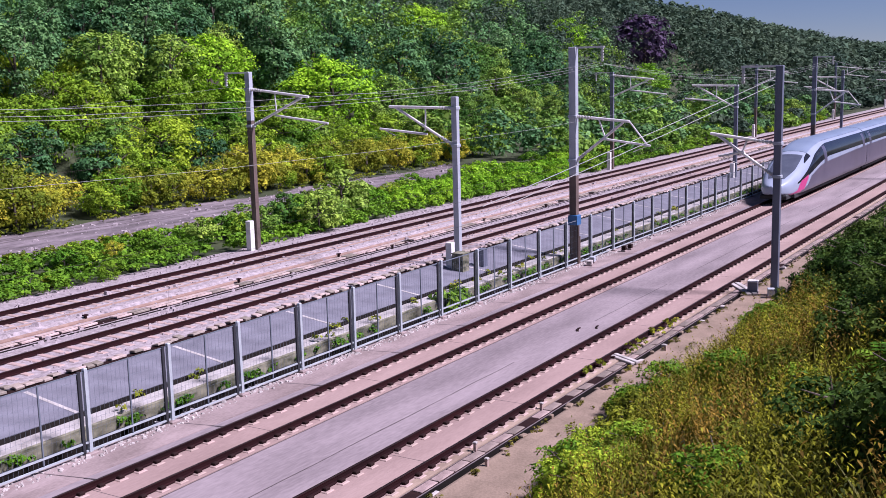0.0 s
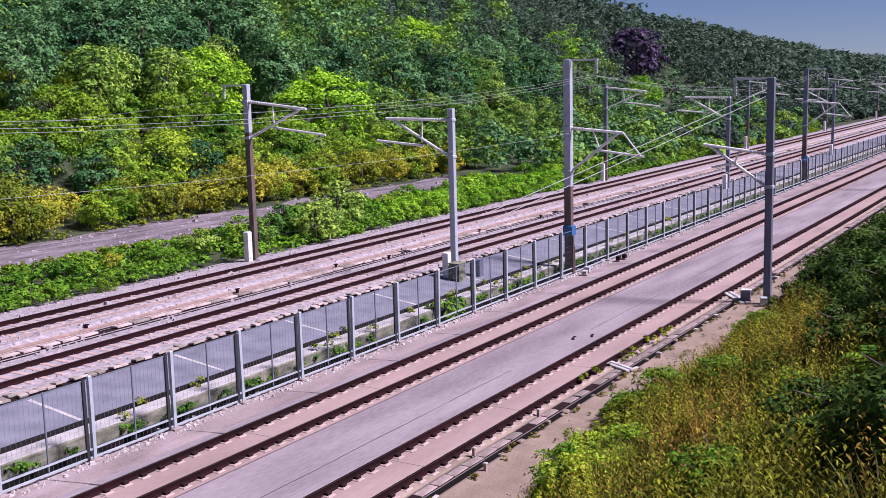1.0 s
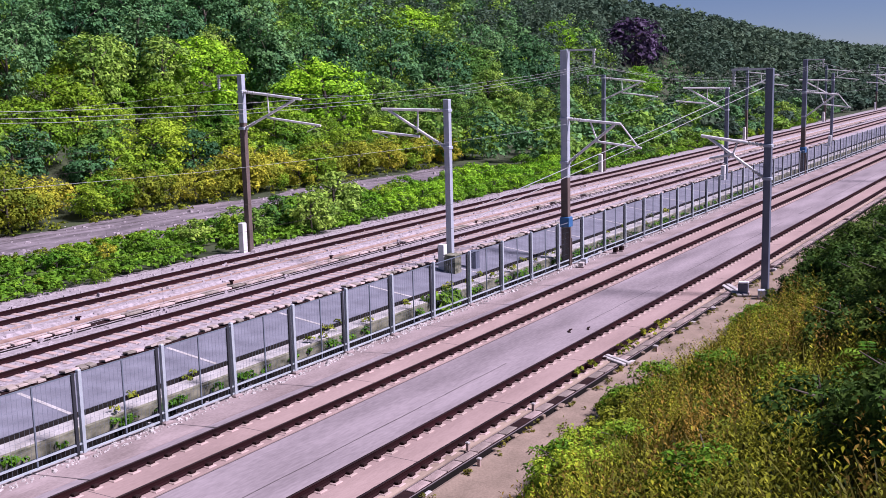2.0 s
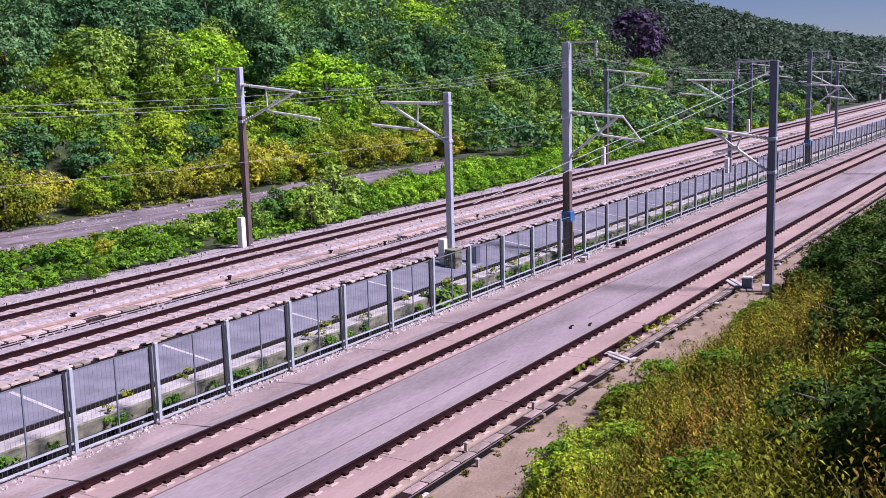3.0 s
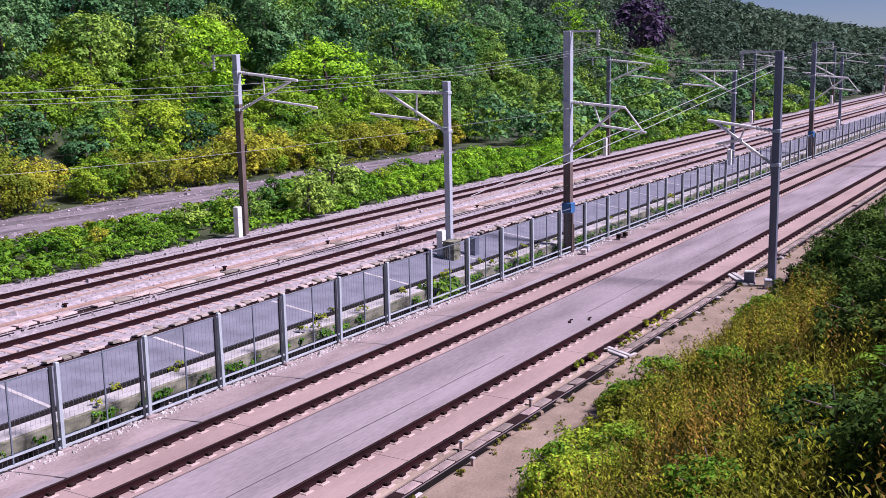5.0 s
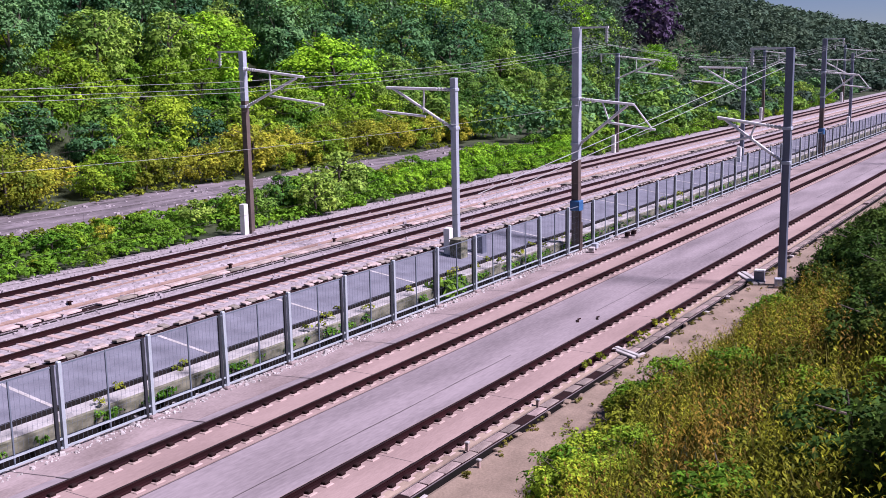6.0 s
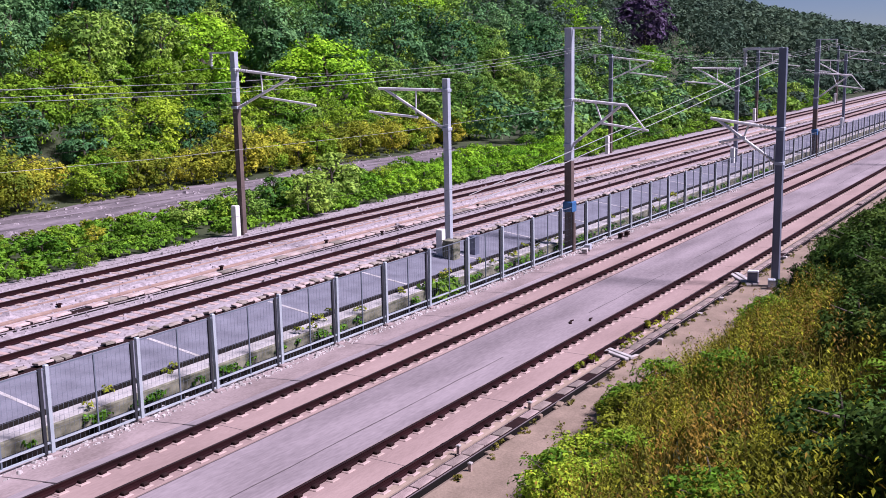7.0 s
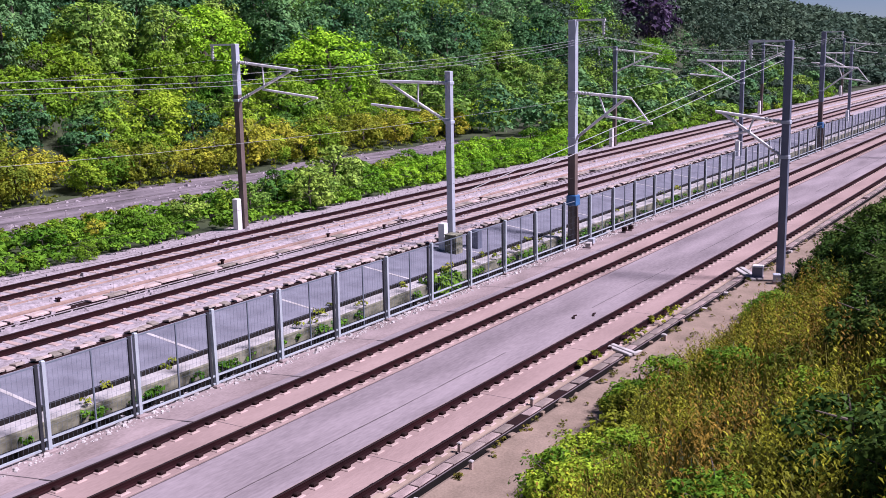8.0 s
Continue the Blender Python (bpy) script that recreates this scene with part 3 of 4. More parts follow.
def trackside_box(x, y, z, size, mat, label, turn=0, lid_mat=None):
    ob = thing("trackside_box", label, "equipment box", (x, y, z), group="trackside boxes")
    sx, sy, sz = size
    part("body", Geo().box(0, 0, 0.0, sx, sy, sz, turn, bevel=0.03), mat, ob)
    part("lid", Geo().box(0, 0, sz, sx * 1.08, sy * 1.08, 0.05, turn, bevel=0.02), lid_mat or mat, ob)
    part("plinth", Geo().box(0, 0, -0.12, sx * 1.2, sy * 1.2, 0.13, turn, bevel=0.02), M_VERGE, ob)


trackside_box(47.25, 13.95, 0.08, (0.42, 0.42, 0.42), M_BLUEMAST, "small grey-blue cabinet with a pale lid at the bank mast", 8, M_WHITE)
trackside_box(46.75, 13.0, 0.05, (0.32, 0.3, 0.26), M_STEEL, "low pale junction box at the bank mast foot", 20)
trackside_box(50.4, 23.35, 0.09, (0.4, 0.25, 0.14), M_STONE, "small pale cable box on the verge by the fence mast", 15)
trackside_box(51.2, 23.55, 0.09, (0.25, 0.3, 0.2), M_STEEL, "small grey box on the verge by the fence mast")
trackside_box(55.2, 23.4, 0.09, (0.26, 0.22, 0.2), M_CLIP, "small dark box on the verge by the track")
trackside_box(55.95, 23.35, 0.09, (0.26, 0.22, 0.18), M_CLIP, "small dark box on the verge by the track")
trackside_box(44.8, 26.6, 0.62, (0.4, 0.35, 0.9), M_BLUEMAST, "dark blue-grey relay box at the mast foot")
trackside_box(43.2, 26.9, 0.55, (0.6, 0.6, 1.0), M_WALL, "weathered concrete block at the mast foot")


def cable_cover(x, y, length, turn, tilt, width):
    """Two pale planks side by side, from the shoulder down over the drain to the earth."""
    ob = thing("cable_cover", "pale concrete planks laid over the deck edge drain", "cable cover", (x, y, 0.0), group="cable covers")
    c, d = math.cos(radians(turn)), math.sin(radians(turn))
    for k in (-0.5, 0.5):
        off = k * (width + 0.07)
        part("plank", Geo().box(off * c, off * d, 0.04, width, length, 0.07, turn, tilt, bevel=0.015), M_LEDGE, ob)
    part("bearer", Geo().box(0.3 * length * d, -0.3 * length * c, -0.3, width * 2, 0.2, 0.3 - 0.1, turn), M_VERGE, ob)


cable_cover(33.9, 14.7, 1.15, -24, 3, 0.17)
cable_cover(47.6, 14.5, 2.2, -52, 2, 0.22)


def edge_blocks():
    """Broken stone blocks that stick out of the earth along the drain."""
    for i in range(70):
        x = 19.5 + i * 0.62 + rng.normal(0, 0.2)
        if rng.random() < 0.35:
            continue
        w, h = rng.uniform(0.12, 0.38), rng.uniform(0.1, 0.2)
        ob = thing("edge_block", "broken stone block beside the deck edge drain", "stone block", (x, 14.21 + rng.normal(0, 0.035), -0.12), group="edge blocks")
        g = Geo().box(0, 0, 0, w, rng.uniform(0.1, 0.2), h, rng.normal(0, 14), rng.normal(0, 6), bevel=0.025)
        part("block", g, M_STONE if rng.random() < 0.35 else M_DIRT, ob)


edge_blocks()


def verge_joints():
    """Dark joints across the verge and the deck."""
    for i in range(26):
        x = 12.0 + i * 4.7
        for y0, y1, skew in ((22.35, 24.3, 0.5),):
            g = Geo().add([(x + skew - 0.022, y0, 0.016), (x + skew + 0.022, y0, 0.016), (x + 0.022, y1, 0.016), (x - 0.022, y1, 0.016)], [(0, 1, 2, 3)])
            tagged(part("deck_joint", g, M_JOINT), "dark joint across the concrete deck", "joint", "deck joints", "structure")


verge_joints()


def slab_joints():
    """Thin cross joints between the precast track slabs, and a long sealed seam in the deck between the tracks."""
    for yc in (15.95, 21.15):
        for i in range(24):
            x = 11.0 + i * 5.6
            g = Geo().box(x, yc, 0.034, 0.018, 2.2, 0.005)
            tagged(part("slab_joint", g, M_JOINT), "dark joint between two precast track slabs", "joint", "slab joints", "structure")
    seam = Geo()
    xs = np.arange(18.0, 130.0, 1.4)
    pts = [(x, 18.05 + 0.05 * noise.noise(Vector((x * 0.5, 0, 0)))) for x in xs]
    for (xa, ya), (xb, yb) in zip(pts[:-1], pts[1:]):
        if noise.noise(Vector((xa * 0.13, 4, 0))) > -0.12:
            w = 0.018 + 0.012 * noise.noise(Vector((xa, 9, 0)))
            seam.add([(xa, ya - w, 0.005), (xb, yb - w, 0.005), (xb, yb + w, 0.005), (xa, ya + w, 0.005)], [(0, 1, 2, 3)])
    tagged(part("deck_seam", seam, M_JOINT), "broken dark seam along the deck between the tracks", "joint", kind="structure")


slab_joints()


def berm_joints():
    """Pale joints across the paved berm."""
    for i in range(22):
        x = 13.4 + i * 6.13
        q = part("berm_joint", Geo().add([(x - 0.07, 25.9, 0.606), (x + 0.07, 25.9, 0.606), (x + 0.07, 28.2, 0.912), (x - 0.07, 28.2, 0.912), (x - 0.07, 25.9, 0.52), (x + 0.07, 25.9, 0.52), (x + 0.07, 28.2, 0.80), (x - 0.07, 28.2, 0.80)],
                 [(0, 1, 2, 3), (0, 4, 5, 1), (1, 5, 6, 2), (2, 6, 7, 3), (3, 7, 4, 0)]), M_LEDGE)
        tagged(q, "pale concrete joint across the grey berm", "joint", "berm joints", "structure")


berm_joints()


def debris(x, y, s):
    ob = thing("cable_joint", "small dark cable joint lying on the deck", "cable joint", (x, y, 0.0), group="cable joints")
    part("case", Geo().box(0, 0, 0, 0.5 * s, 0.22 * s, 0.05, 30, bevel=0.03), M_CLIP, ob)
    part("tail", Geo().path([(0.2 * s, 0, 0.03), (0.5 * s, 0.1, 0.03), (0.8 * s, 0.05, 0.03)], 0.025, 6), M_CLIP, ob)


debris(37.2, 18.0, 0.5)
debris(37.9, 17.5, 0.4)


def small_marker(x, y, z):
    ob = thing("marker_post", "short pale marker post beside the ditch", "marker post", (x, y, z), group="marker posts")
    part("post", Geo().box(0, 0, 0, 0.08, 0.08, 0.2, bevel=0.015), M_SEAT, ob)
    part("head", Geo().box(0, 0, 0.2, 0.11, 0.11, 0.05, bevel=0.02), M_LEDGE, ob)


for x, y, z in ((22.85, 14.0, -0.05), (23.5, 14.72, 0.06), (27.6, 14.78, 0.0), (36.0, 13.95, -0.06)):
    small_marker(x, y, z)
# low brackets and signal stubs between the old lines
for x, y in ((27.5, 35.0), (36.0, 34.6), (43.5, 34.5), (47.0, 33.5), (58.0, 34.0), (66.0, 33.6)):
    ob = thing("track_stub", "small rusty bracket between the old lines", "bracket", (x, y, 0.74), group="track brackets")
    part("stem", Geo().box(0, 0, 0, 0.1, 0.1, 0.2, bevel=0.02), M_CLIP, ob)
    part("plate", Geo().box(0, 0, 0.2, 0.2, 0.16, 0.05, bevel=0.01), M_RAIL, ob)


# ---------------------------------------------------------------- train
def hull(s, length_full=11.0):
    """Half width, roof, waist and bottom of the train at s metres from the end's tip."""
    u = min(1.0, max(0.0, s / length_full))
    w = 1.66 * (1 - (1 - min(1, s / 7.5)) ** 2.6) ** 0.52 if s < 7.5 else 1.66
    e = u ** 0.72
    zt = 1.25 + 2.75 * (e * e * (3 - 2 * e)) ** 0.9
    zb = 0.38 + 0.30 * (1 - min(1.0, s / 2.5)) ** 2
    zm = zb + (zt - zb) * 0.40
    return max(w, 0.05), zt, zm, zb


def ring_point(s, a, off=0.0):
    """Point of the hull at s and angle a (0: side towards -y, 90: roof, 180: the other side, below 0: lower side)."""
    w, zt, zm, zb = hull(s)
    n = 2.9 if a >= 0 and a <= 180 else 5.0
    c, d = math.cos(radians(a)), math.sin(radians(a))
    y = -math.copysign(abs(c) ** (2 / n), c) * (w + off)
    z = math.copysign(abs(d) ** (2 / n), d)
    z = zm + z * (zt - zm + off if z > 0 else zm - zb)
    return (s, y, z)


def hull_patch(s_list, a_of, off=0.0, n=14):
    """A piece of the hull's skin: a_of(s) gives the first and last angle."""
    g = Geo()
    pts = []
    for s in s_list:
        a0, a1 = a_of(s)
        pts += [ring_point(s, a0 + (a1 - a0) * k / n, off) for k in range(n + 1)]
    m = n + 1
    g.add(pts, [(i * m + k, i * m + k + 1, (i + 1) * m + k + 1, (i + 1) * m + k) for i in range(len(s_list) - 1) for k in range(n)])
    return g


def end_car(train, mirrored_at=None):
    S = [0.02, 0.15, 0.35, 0.6, 0.9, 1.3, 1.8, 2.4, 3, 3.7, 4.5, 5.3, 6.2, 7.1, 8, 9, 10, 11, 13, 16, 20, 24, 26.4]
    flip = Matrix.Translation((mirrored_at, 0, 0)) @ Matrix.Rotation(math.pi, 4, "Z") if mirrored_at else Matrix()

    def put(name, g, mat, label="", smooth=True, parent=None):
        g.v = [tuple(flip @ Vector(p)) for p in g.v]
        return part(name, g, mat, parent or train, label, smooth)

    body = put("end_car_body", hull_patch(S, lambda s: (-85, 265), 0, 44), M_TRAIN, "white streamlined nose car body")
    put("nose_tip", Geo().add([ring_point(0.02, a) for a in range(-85, 265, 10)], [tuple(range(35))]), M_TRAIN, "", False, body)
    band = lambda s: (lerp_table(s, (2.2, 4.0, 7, 11, 26.4), (4, 5, 9, 14, 14)), lerp_table(s, (2.2, 4, 7, 11, 26.4), (7, 18, 40, 50, 50)))
    S2 = [s for s in S if s >= 2.4]
    for sgn in (0, 1):
        f = (lambda h: (lambda s: (180 - h(s)[0], 180 - h(s)[1]))) if sgn else (lambda h: h)
        put("window_band", hull_patch(S2, f(band), 0.012, 6), M_TGLASS, "black window band", parent=body)
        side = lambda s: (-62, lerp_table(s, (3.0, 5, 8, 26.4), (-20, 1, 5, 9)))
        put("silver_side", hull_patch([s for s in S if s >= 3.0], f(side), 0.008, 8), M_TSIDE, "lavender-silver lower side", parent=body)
        red = lambda s: (lerp_table(s, (1.3, 3.0, 4.5), (-40, -30, 2)), lerp_table(s, (1.3, 3.0, 4.5), (-28, 6, 8)))
        put("red_flash", hull_patch([1.3, 1.8, 2.4, 3, 3.7, 4.5], f(red), 0.014, 4), M_TRED, "pink-red flash", parent=body)
        win = lambda s: (lerp_table(s, (4.6, 6.2), (46, 46)), lerp_table(s, (4.6, 5.3, 6.2), (50, 60, 63)))
        put("cab_side_window", hull_patch([4.6, 5.0, 5.3, 5.8, 6.2], f(win), 0.014, 4), M_TGLASS, "black cab side window", parent=body)
    scr = lambda s: (lerp_table(s, (1.4, 3, 5.5), (66, 58, 66)), lerp_table(s, (1.4, 3, 5.5), (114, 122, 114)))
    put("windscreen", hull_patch([1.4, 1.8, 2.4, 3, 3.7, 4.5, 5.0, 5.5], scr, 0.012, 10), M_TSCREEN, "grey sloping windscreen", parent=body)
    put("roof", hull_patch([s for s in S if s >= 6.2], lambda s: (62, 118), 0.02, 10), M_TROOF, "blue-grey roof", parent=body)
    put("skirt", hull_patch([s for s in S if s >= 0.35], lambda s: (-80, -64), 0.014, 4), M_TDARK, "dark skirt", parent=body)
    put("skirt", hull_patch([s for s in S if s >= 0.35], lambda s: (244, 260), 0.014, 4), M_TDARK, "dark skirt", parent=body)
    put("underframe", Geo().box(14, 0, 0.22, 24, 2.4, 0.3, bevel=0.05), M_TDARK, "dark underframe", False, body)
    put("obstacle_deflector", Geo().box(1.7, 0, 0.24, 2.0, 1.9, 0.34, bevel=0.1), M_TDARK, "dark deflector under the nose", False, body)
    for bx in (5.5, 21.5):
        g = Geo()
        for wx in (-1.25, 1.25):
            for wy in (-0.72, 0.72):
                g.tube((bx + wx, wy - 0.07, 0.62), (bx + wx, wy + 0.07, 0.62), 0.43, 20)
            g.tube((bx + wx, -0.9, 0.62), (bx + wx, 0.9, 0.62), 0.08, 8)
        g.box(bx, 0.95, 0.45, 3.2, 0.12, 0.3).box(bx, -0.95, 0.45, 3.2, 0.12, 0.3)
        put("bogie", g, M_TDARK, "dark wheeled bogie", False, body)
    # side doors as shallow panels
    for dx in (9.4, 24.6):
        put("door", hull_patch([dx, dx + 0.45, dx + 0.9], lambda s: (-50, 44), 0.018, 10), M_TSIDE, "silver passenger door", parent=body)
        put("door", hull_patch([dx, dx + 0.45, dx + 0.9], lambda s: (230, 136), 0.018, 10), M_TSIDE, "silver passenger door", parent=body)


def build_train():
    train = thing("high_speed_train", "white streamlined high-speed train with black window band", "train")
    end_car(train)
    for c in range(6):
        a = 26.6 + c * 26.0
        S = [a, a + 8, a + 16, a + 25.6]
        body = part("car_body", hull_patch(S, lambda s: (-85, 265), 0, 40), M_TRAIN, train, "white passenger car body", True)
        for f in (lambda p: p, lambda p: (180 - p[0], 180 - p[1])):
            part("window_band", hull_patch(S, lambda s: f((14, 50)), 0.012, 6), M_TGLASS, body, "black window band", True)
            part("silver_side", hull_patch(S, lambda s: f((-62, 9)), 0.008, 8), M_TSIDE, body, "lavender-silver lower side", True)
            part("skirt", hull_patch(S, lambda s: f((-80, -64)), 0.014, 4), M_TDARK, body, "dark skirt", True)
            for dx in (1.2, 23.4):
                part("door", hull_patch([a + dx, a + dx + 0.9], lambda s: f((-50, 44)), 0.018, 8), M_TSIDE, body, "silver passenger door", True)
        part("roof", hull_patch(S, lambda s: (62, 118), 0.02, 10), M_TROOF, body, "blue-grey roof", True)
        part("underframe", Geo().box(a + 12.8, 0, 0.22, 25, 2.4, 0.3, bevel=0.05), M_TDARK, body, "dark underframe")
        part("gangway", Geo().box(a - 0.1, 0, 0.6, 0.5, 2.7, 3.0, bevel=0.1), M_TDARK, body, "black gangway bellows")
        for bx in (4.2, 21.4):
            g = Geo()
            for wx in (-1.25, 1.25):
                for wy in (-0.72, 0.72):
                    g.tube((a + bx + wx, wy - 0.07, 0.62), (a + bx + wx, wy + 0.07, 0.62), 0.43, 16)
                g.tube((a + bx + wx, -0.9, 0.62), (a + bx + wx, 0.9, 0.62), 0.08, 8)
            g.box(a + bx, 0.95, 0.45, 3.2, 0.12, 0.3).box(a + bx, -0.95, 0.45, 3.2, 0.12, 0.3)
            part("bogie", g, M_TDARK, body, "dark wheeled bogie")
        if c in (1, 4):
            g = Geo().box(a + 9, 0, 4.0, 1.8, 1.6, 0.18, bevel=0.04)
            g.tube((a + 9.6, 0.4, 4.15), (a + 8.4, 0.3, 4.75), 0.04, 6).tube((a + 9.6, -0.4, 4.15), (a + 8.4, -0.3, 4.75), 0.04, 6)
            g.tube((a + 8.4, 0, 4.75), (a + 9.4, 0, 5.5), 0.04, 6).tube((a + 9.4, -0.9, 5.55), (a + 9.4, 0.9, 5.55), 0.04, 6)
            part("pantograph", g, M_STEEL, body, "raised steel pantograph")
    end_car(train, 26.6 + 6 * 26.0 + 26.4)
    return train


TRAIN = build_train()


# ---------------------------------------------------------------- plants
def leaf_mesh(name, centres, normals, size, mat, ratio=0.55, droop=0.0):
    """One three-cornered leaf at each centre, roughly facing its normal."""
    n = len(centres)
    c, nn = np.asarray(centres, float), np.asarray(normals, float) + rng.normal(0, 0.55, (n, 3))
    nn /= np.linalg.norm(nn, axis=1)[:, None] + 1e-9
    u = rng.normal(0, 1, (n, 3))
    u[:, 2] -= droop
    u -= nn * (u * nn).sum(1)[:, None]
    u /= np.linalg.norm(u, axis=1)[:, None] + 1e-9
    w = np.cross(nn, u)
    s = (np.asarray(size) * rng.lognormal(0, 0.3, n))[:, None]
    k = 3
    v = np.stack([c - u * s, c + u * s * 0.7 + w * s * ratio * 1.3, c + u * s * 0.7 - w * s * ratio * 1.3], 1).reshape(-1, 3)
    me = bpy.data.meshes.new(name)
    me.vertices.add(n * k)
    me.vertices.foreach_set("co", v.astype(np.float32).ravel())
    me.loops.add(n * k)
    me.loops.foreach_set("vertex_index", np.arange(n * k, dtype=np.int32))
    me.polygons.add(n)
    me.polygons.foreach_set("loop_start", np.arange(0, n * k, k, dtype=np.int32))
    me.materials.append(mat)
    me.update()
    me.validate()
    return me


def crown_points(clumps, leaves, rx, rz, zc, clump_r, low=-0.55):
    """Leaf centres in clumps spread over an uneven crown."""
    C, N = [], []
    for i in range(clumps):
        d = rng.normal(0, 1, 3)
        d /= np.linalg.norm(d)
        if d[2] < low:
            d[2] = -d[2]
        k = rng.uniform(0.55, 1.0) ** 0.6 * (0.85 + 0.3 * noise.noise(Vector(d * 1.7) + Vector((i * 0.01, zc, 0))))
        p = np.array((d[0] * rx * k, d[1] * rx * k, zc + d[2] * rz * k))
        r = clump_r * rng.uniform(0.6, 1.3)
        q = rng.normal(0, 1, (leaves, 3))
        q /= np.linalg.norm(q, axis=1)[:, None]
        q[:, 2] = np.where(q[:, 2] < -0.4, -q[:, 2], q[:, 2])
        C.append(p + q * r * rng.uniform(0.6, 1.0, (leaves, 1)) * (1, 1, 0.75))
        N.append(q + d * 0.5 + (0, 0, 0.5))
    return np.concatenate(C), np.concatenate(N)


def trunk_geo(h, r, limbs, rx):
    g = Geo().tube((0, 0, -0.6), (0.05 * h, 0, h * 0.55), r, 7, r * 0.6).tube((0.05 * h, 0, h * 0.55), (0.02 * h, 0.04 * h, h * 0.9), r * 0.6, 6, r * 0.2)
    for i in range(limbs):
        a = i * 2.4
        z = h * (0.35 + 0.4 * i / limbs)
        g.tube((0.04 * h, 0, z), (math.cos(a) * rx * 0.7, math.sin(a) * rx * 0.7, z + h * 0.2), r * 0.4, 5, r * 0.12)
    return g


def tree_kind(h, rx, rz, clumps, leaves, size, mat, clump_r, zc=None):
    c, n = crown_points(clumps, leaves, rx, rz, zc if zc else h - rz * 0.95, clump_r, -0.9 if zc else -0.55)
    return trunk_geo(h, h * 0.022 + 0.05, 5, rx).mesh("trunk", M_BARK), leaf_mesh("crown", c, n, size, mat)


def place_tree(kind, x, y, s, label, group="hillside trees", name="tree", cat="tree", sink=0.0):
    trunk, crown = kind
    ob = thing(name, label, cat, (x, y, ground_z(x, y) - sink), group=group)
    ob.rotation_euler = (0, 0, rng.uniform(0, 6.28))
    ob.scale = (s, s, s * rng.uniform(0.88, 1.12))
    part("trunk", trunk, None, ob)
    part("crown", crown, None, ob)
    return ob


TREES = [
    (tree_kind(8.0, 3.0, 3.6, 84, 44, 0.15, M_LEAF_TREE, 0.95, 4.0), "broadleaf tree with bright green crown on the hillside"),
    (tree_kind(9.5, 3.2, 4.4, 88, 44, 0.155, M_LEAF_DARK, 1.0, 4.7), "broadleaf tree with dark green crown on the hillside"),
    (tree_kind(6.5, 2.9, 3.0, 76, 42, 0.135, M_LEAF_TREE, 0.85, 3.2), "low spreading green tree on the hillside"),
    (tree_kind(8.6, 2.6, 4.1, 80, 44, 0.145, M_LEAF_DARK, 0.9, 4.3), "slender dark green tree on the hillside"),
]
BRIGHT = [
    (tree_kind(5.6, 2.9, 2.7, 84, 46, 0.115, M_LEAF_BRIGHT, 0.75, 2.7), "bright yellow-green bushy tree on the lower slope"),
    (tree_kind(4.4, 2.6, 2.2, 76, 46, 0.11, M_LEAF_BRIGHT, 0.7, 2.1), "low bright green bushy tree on the lower slope"),
    (tree_kind(5.0, 2.7, 2.5, 80, 46, 0.115, M_LEAF_SHRUB, 0.72, 2.4), "fresh green bushy tree on the lower slope"),
]
DUSKY = [
    (tree_kind(4.2, 2.4, 2.1, 66, 32, 0.13, M_LEAF_TREE, 0.6, 2.0), "dusky green bushy tree behind the path shrubs"),
    (tree_kind(4.6, 2.3, 2.3, 66, 32, 0.13, M_LEAF_DARK, 0.6, 2.2), "dark green bushy tree behind the path shrubs"),
]
VIVID = (tree_kind(2.0, 1.7, 1.15, 60, 34, 0.085, M_LEAF_DOME, 0.4, 0.85), "vivid green dense shrub beside the old line")
PURPLE = tree_kind(9.5, 4.4, 3.8, 80, 24, 0.32, M_LEAF_PURPLE, 1.2, 4.6)
SHRUBS = [
    (tree_kind(2.4, 1.8, 1.35, 60, 30, 0.105, M_LEAF_SHRUB, 0.42, 1.0), "bright green leafy shrub beside the old line"),
    (tree_kind(1.9, 1.6, 1.05, 52, 30, 0.10, M_LEAF_SHRUB, 0.38, 0.75), "low green shrub beside the old line"),
    (tree_kind(2.1, 1.6, 1.2, 54, 30, 0.10, M_LEAF_BRIGHT, 0.40, 0.9), "yellow-green leafy shrub beside the old line"),
    (tree_kind(3.4, 2.1, 1.9, 66, 30, 0.12, M_LEAF_TREE, 0.5, 1.5), "tall dark green shrub beside the old line"),
]
GOLDS = [
    (tree_kind(3.4, 2.1, 1.8, 72, 42, 0.09, M_LEAF_GOLD, 0.55, 1.5), "yellow-green shrub along the gravel path"),
    (tree_kind(2.9, 1.9, 1.5, 66, 42, 0.088, M_LEAF_GOLD, 0.5, 1.3), "golden shrub along the gravel path"),
    (tree_kind(3.2, 2.0, 1.7, 68, 42, 0.09, M_LEAF_BRIGHT, 0.5, 1.4), "fresh green shrub along the gravel path"),
]
NEARS = [
    (tree_kind(1.5, 1.15, 0.85, 80, 40, 0.055, M_LEAF_NEAR, 0.27, 0.6), "leafy olive-green bush on the near bank"),
    (tree_kind(2.0, 1.3, 1.1, 90, 40, 0.06, M_LEAF_SHRUB, 0.30, 0.8), "leafy bright green bush on the near bank"),
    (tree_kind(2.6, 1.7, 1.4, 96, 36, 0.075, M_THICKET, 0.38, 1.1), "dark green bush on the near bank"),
    (tree_kind(1.7, 1.2, 0.95, 90, 44, 0.05, M_LEAF_BRIGHT, 0.27, 0.7), "bright yellow-green bush on the near bank"),
]


def seen_wedge(x, y):
    """The hillside that opens to the view from the bank: a wedge of the plan."""
    return x > -6 + 0.0 * y and x > 0.42 * y - 22


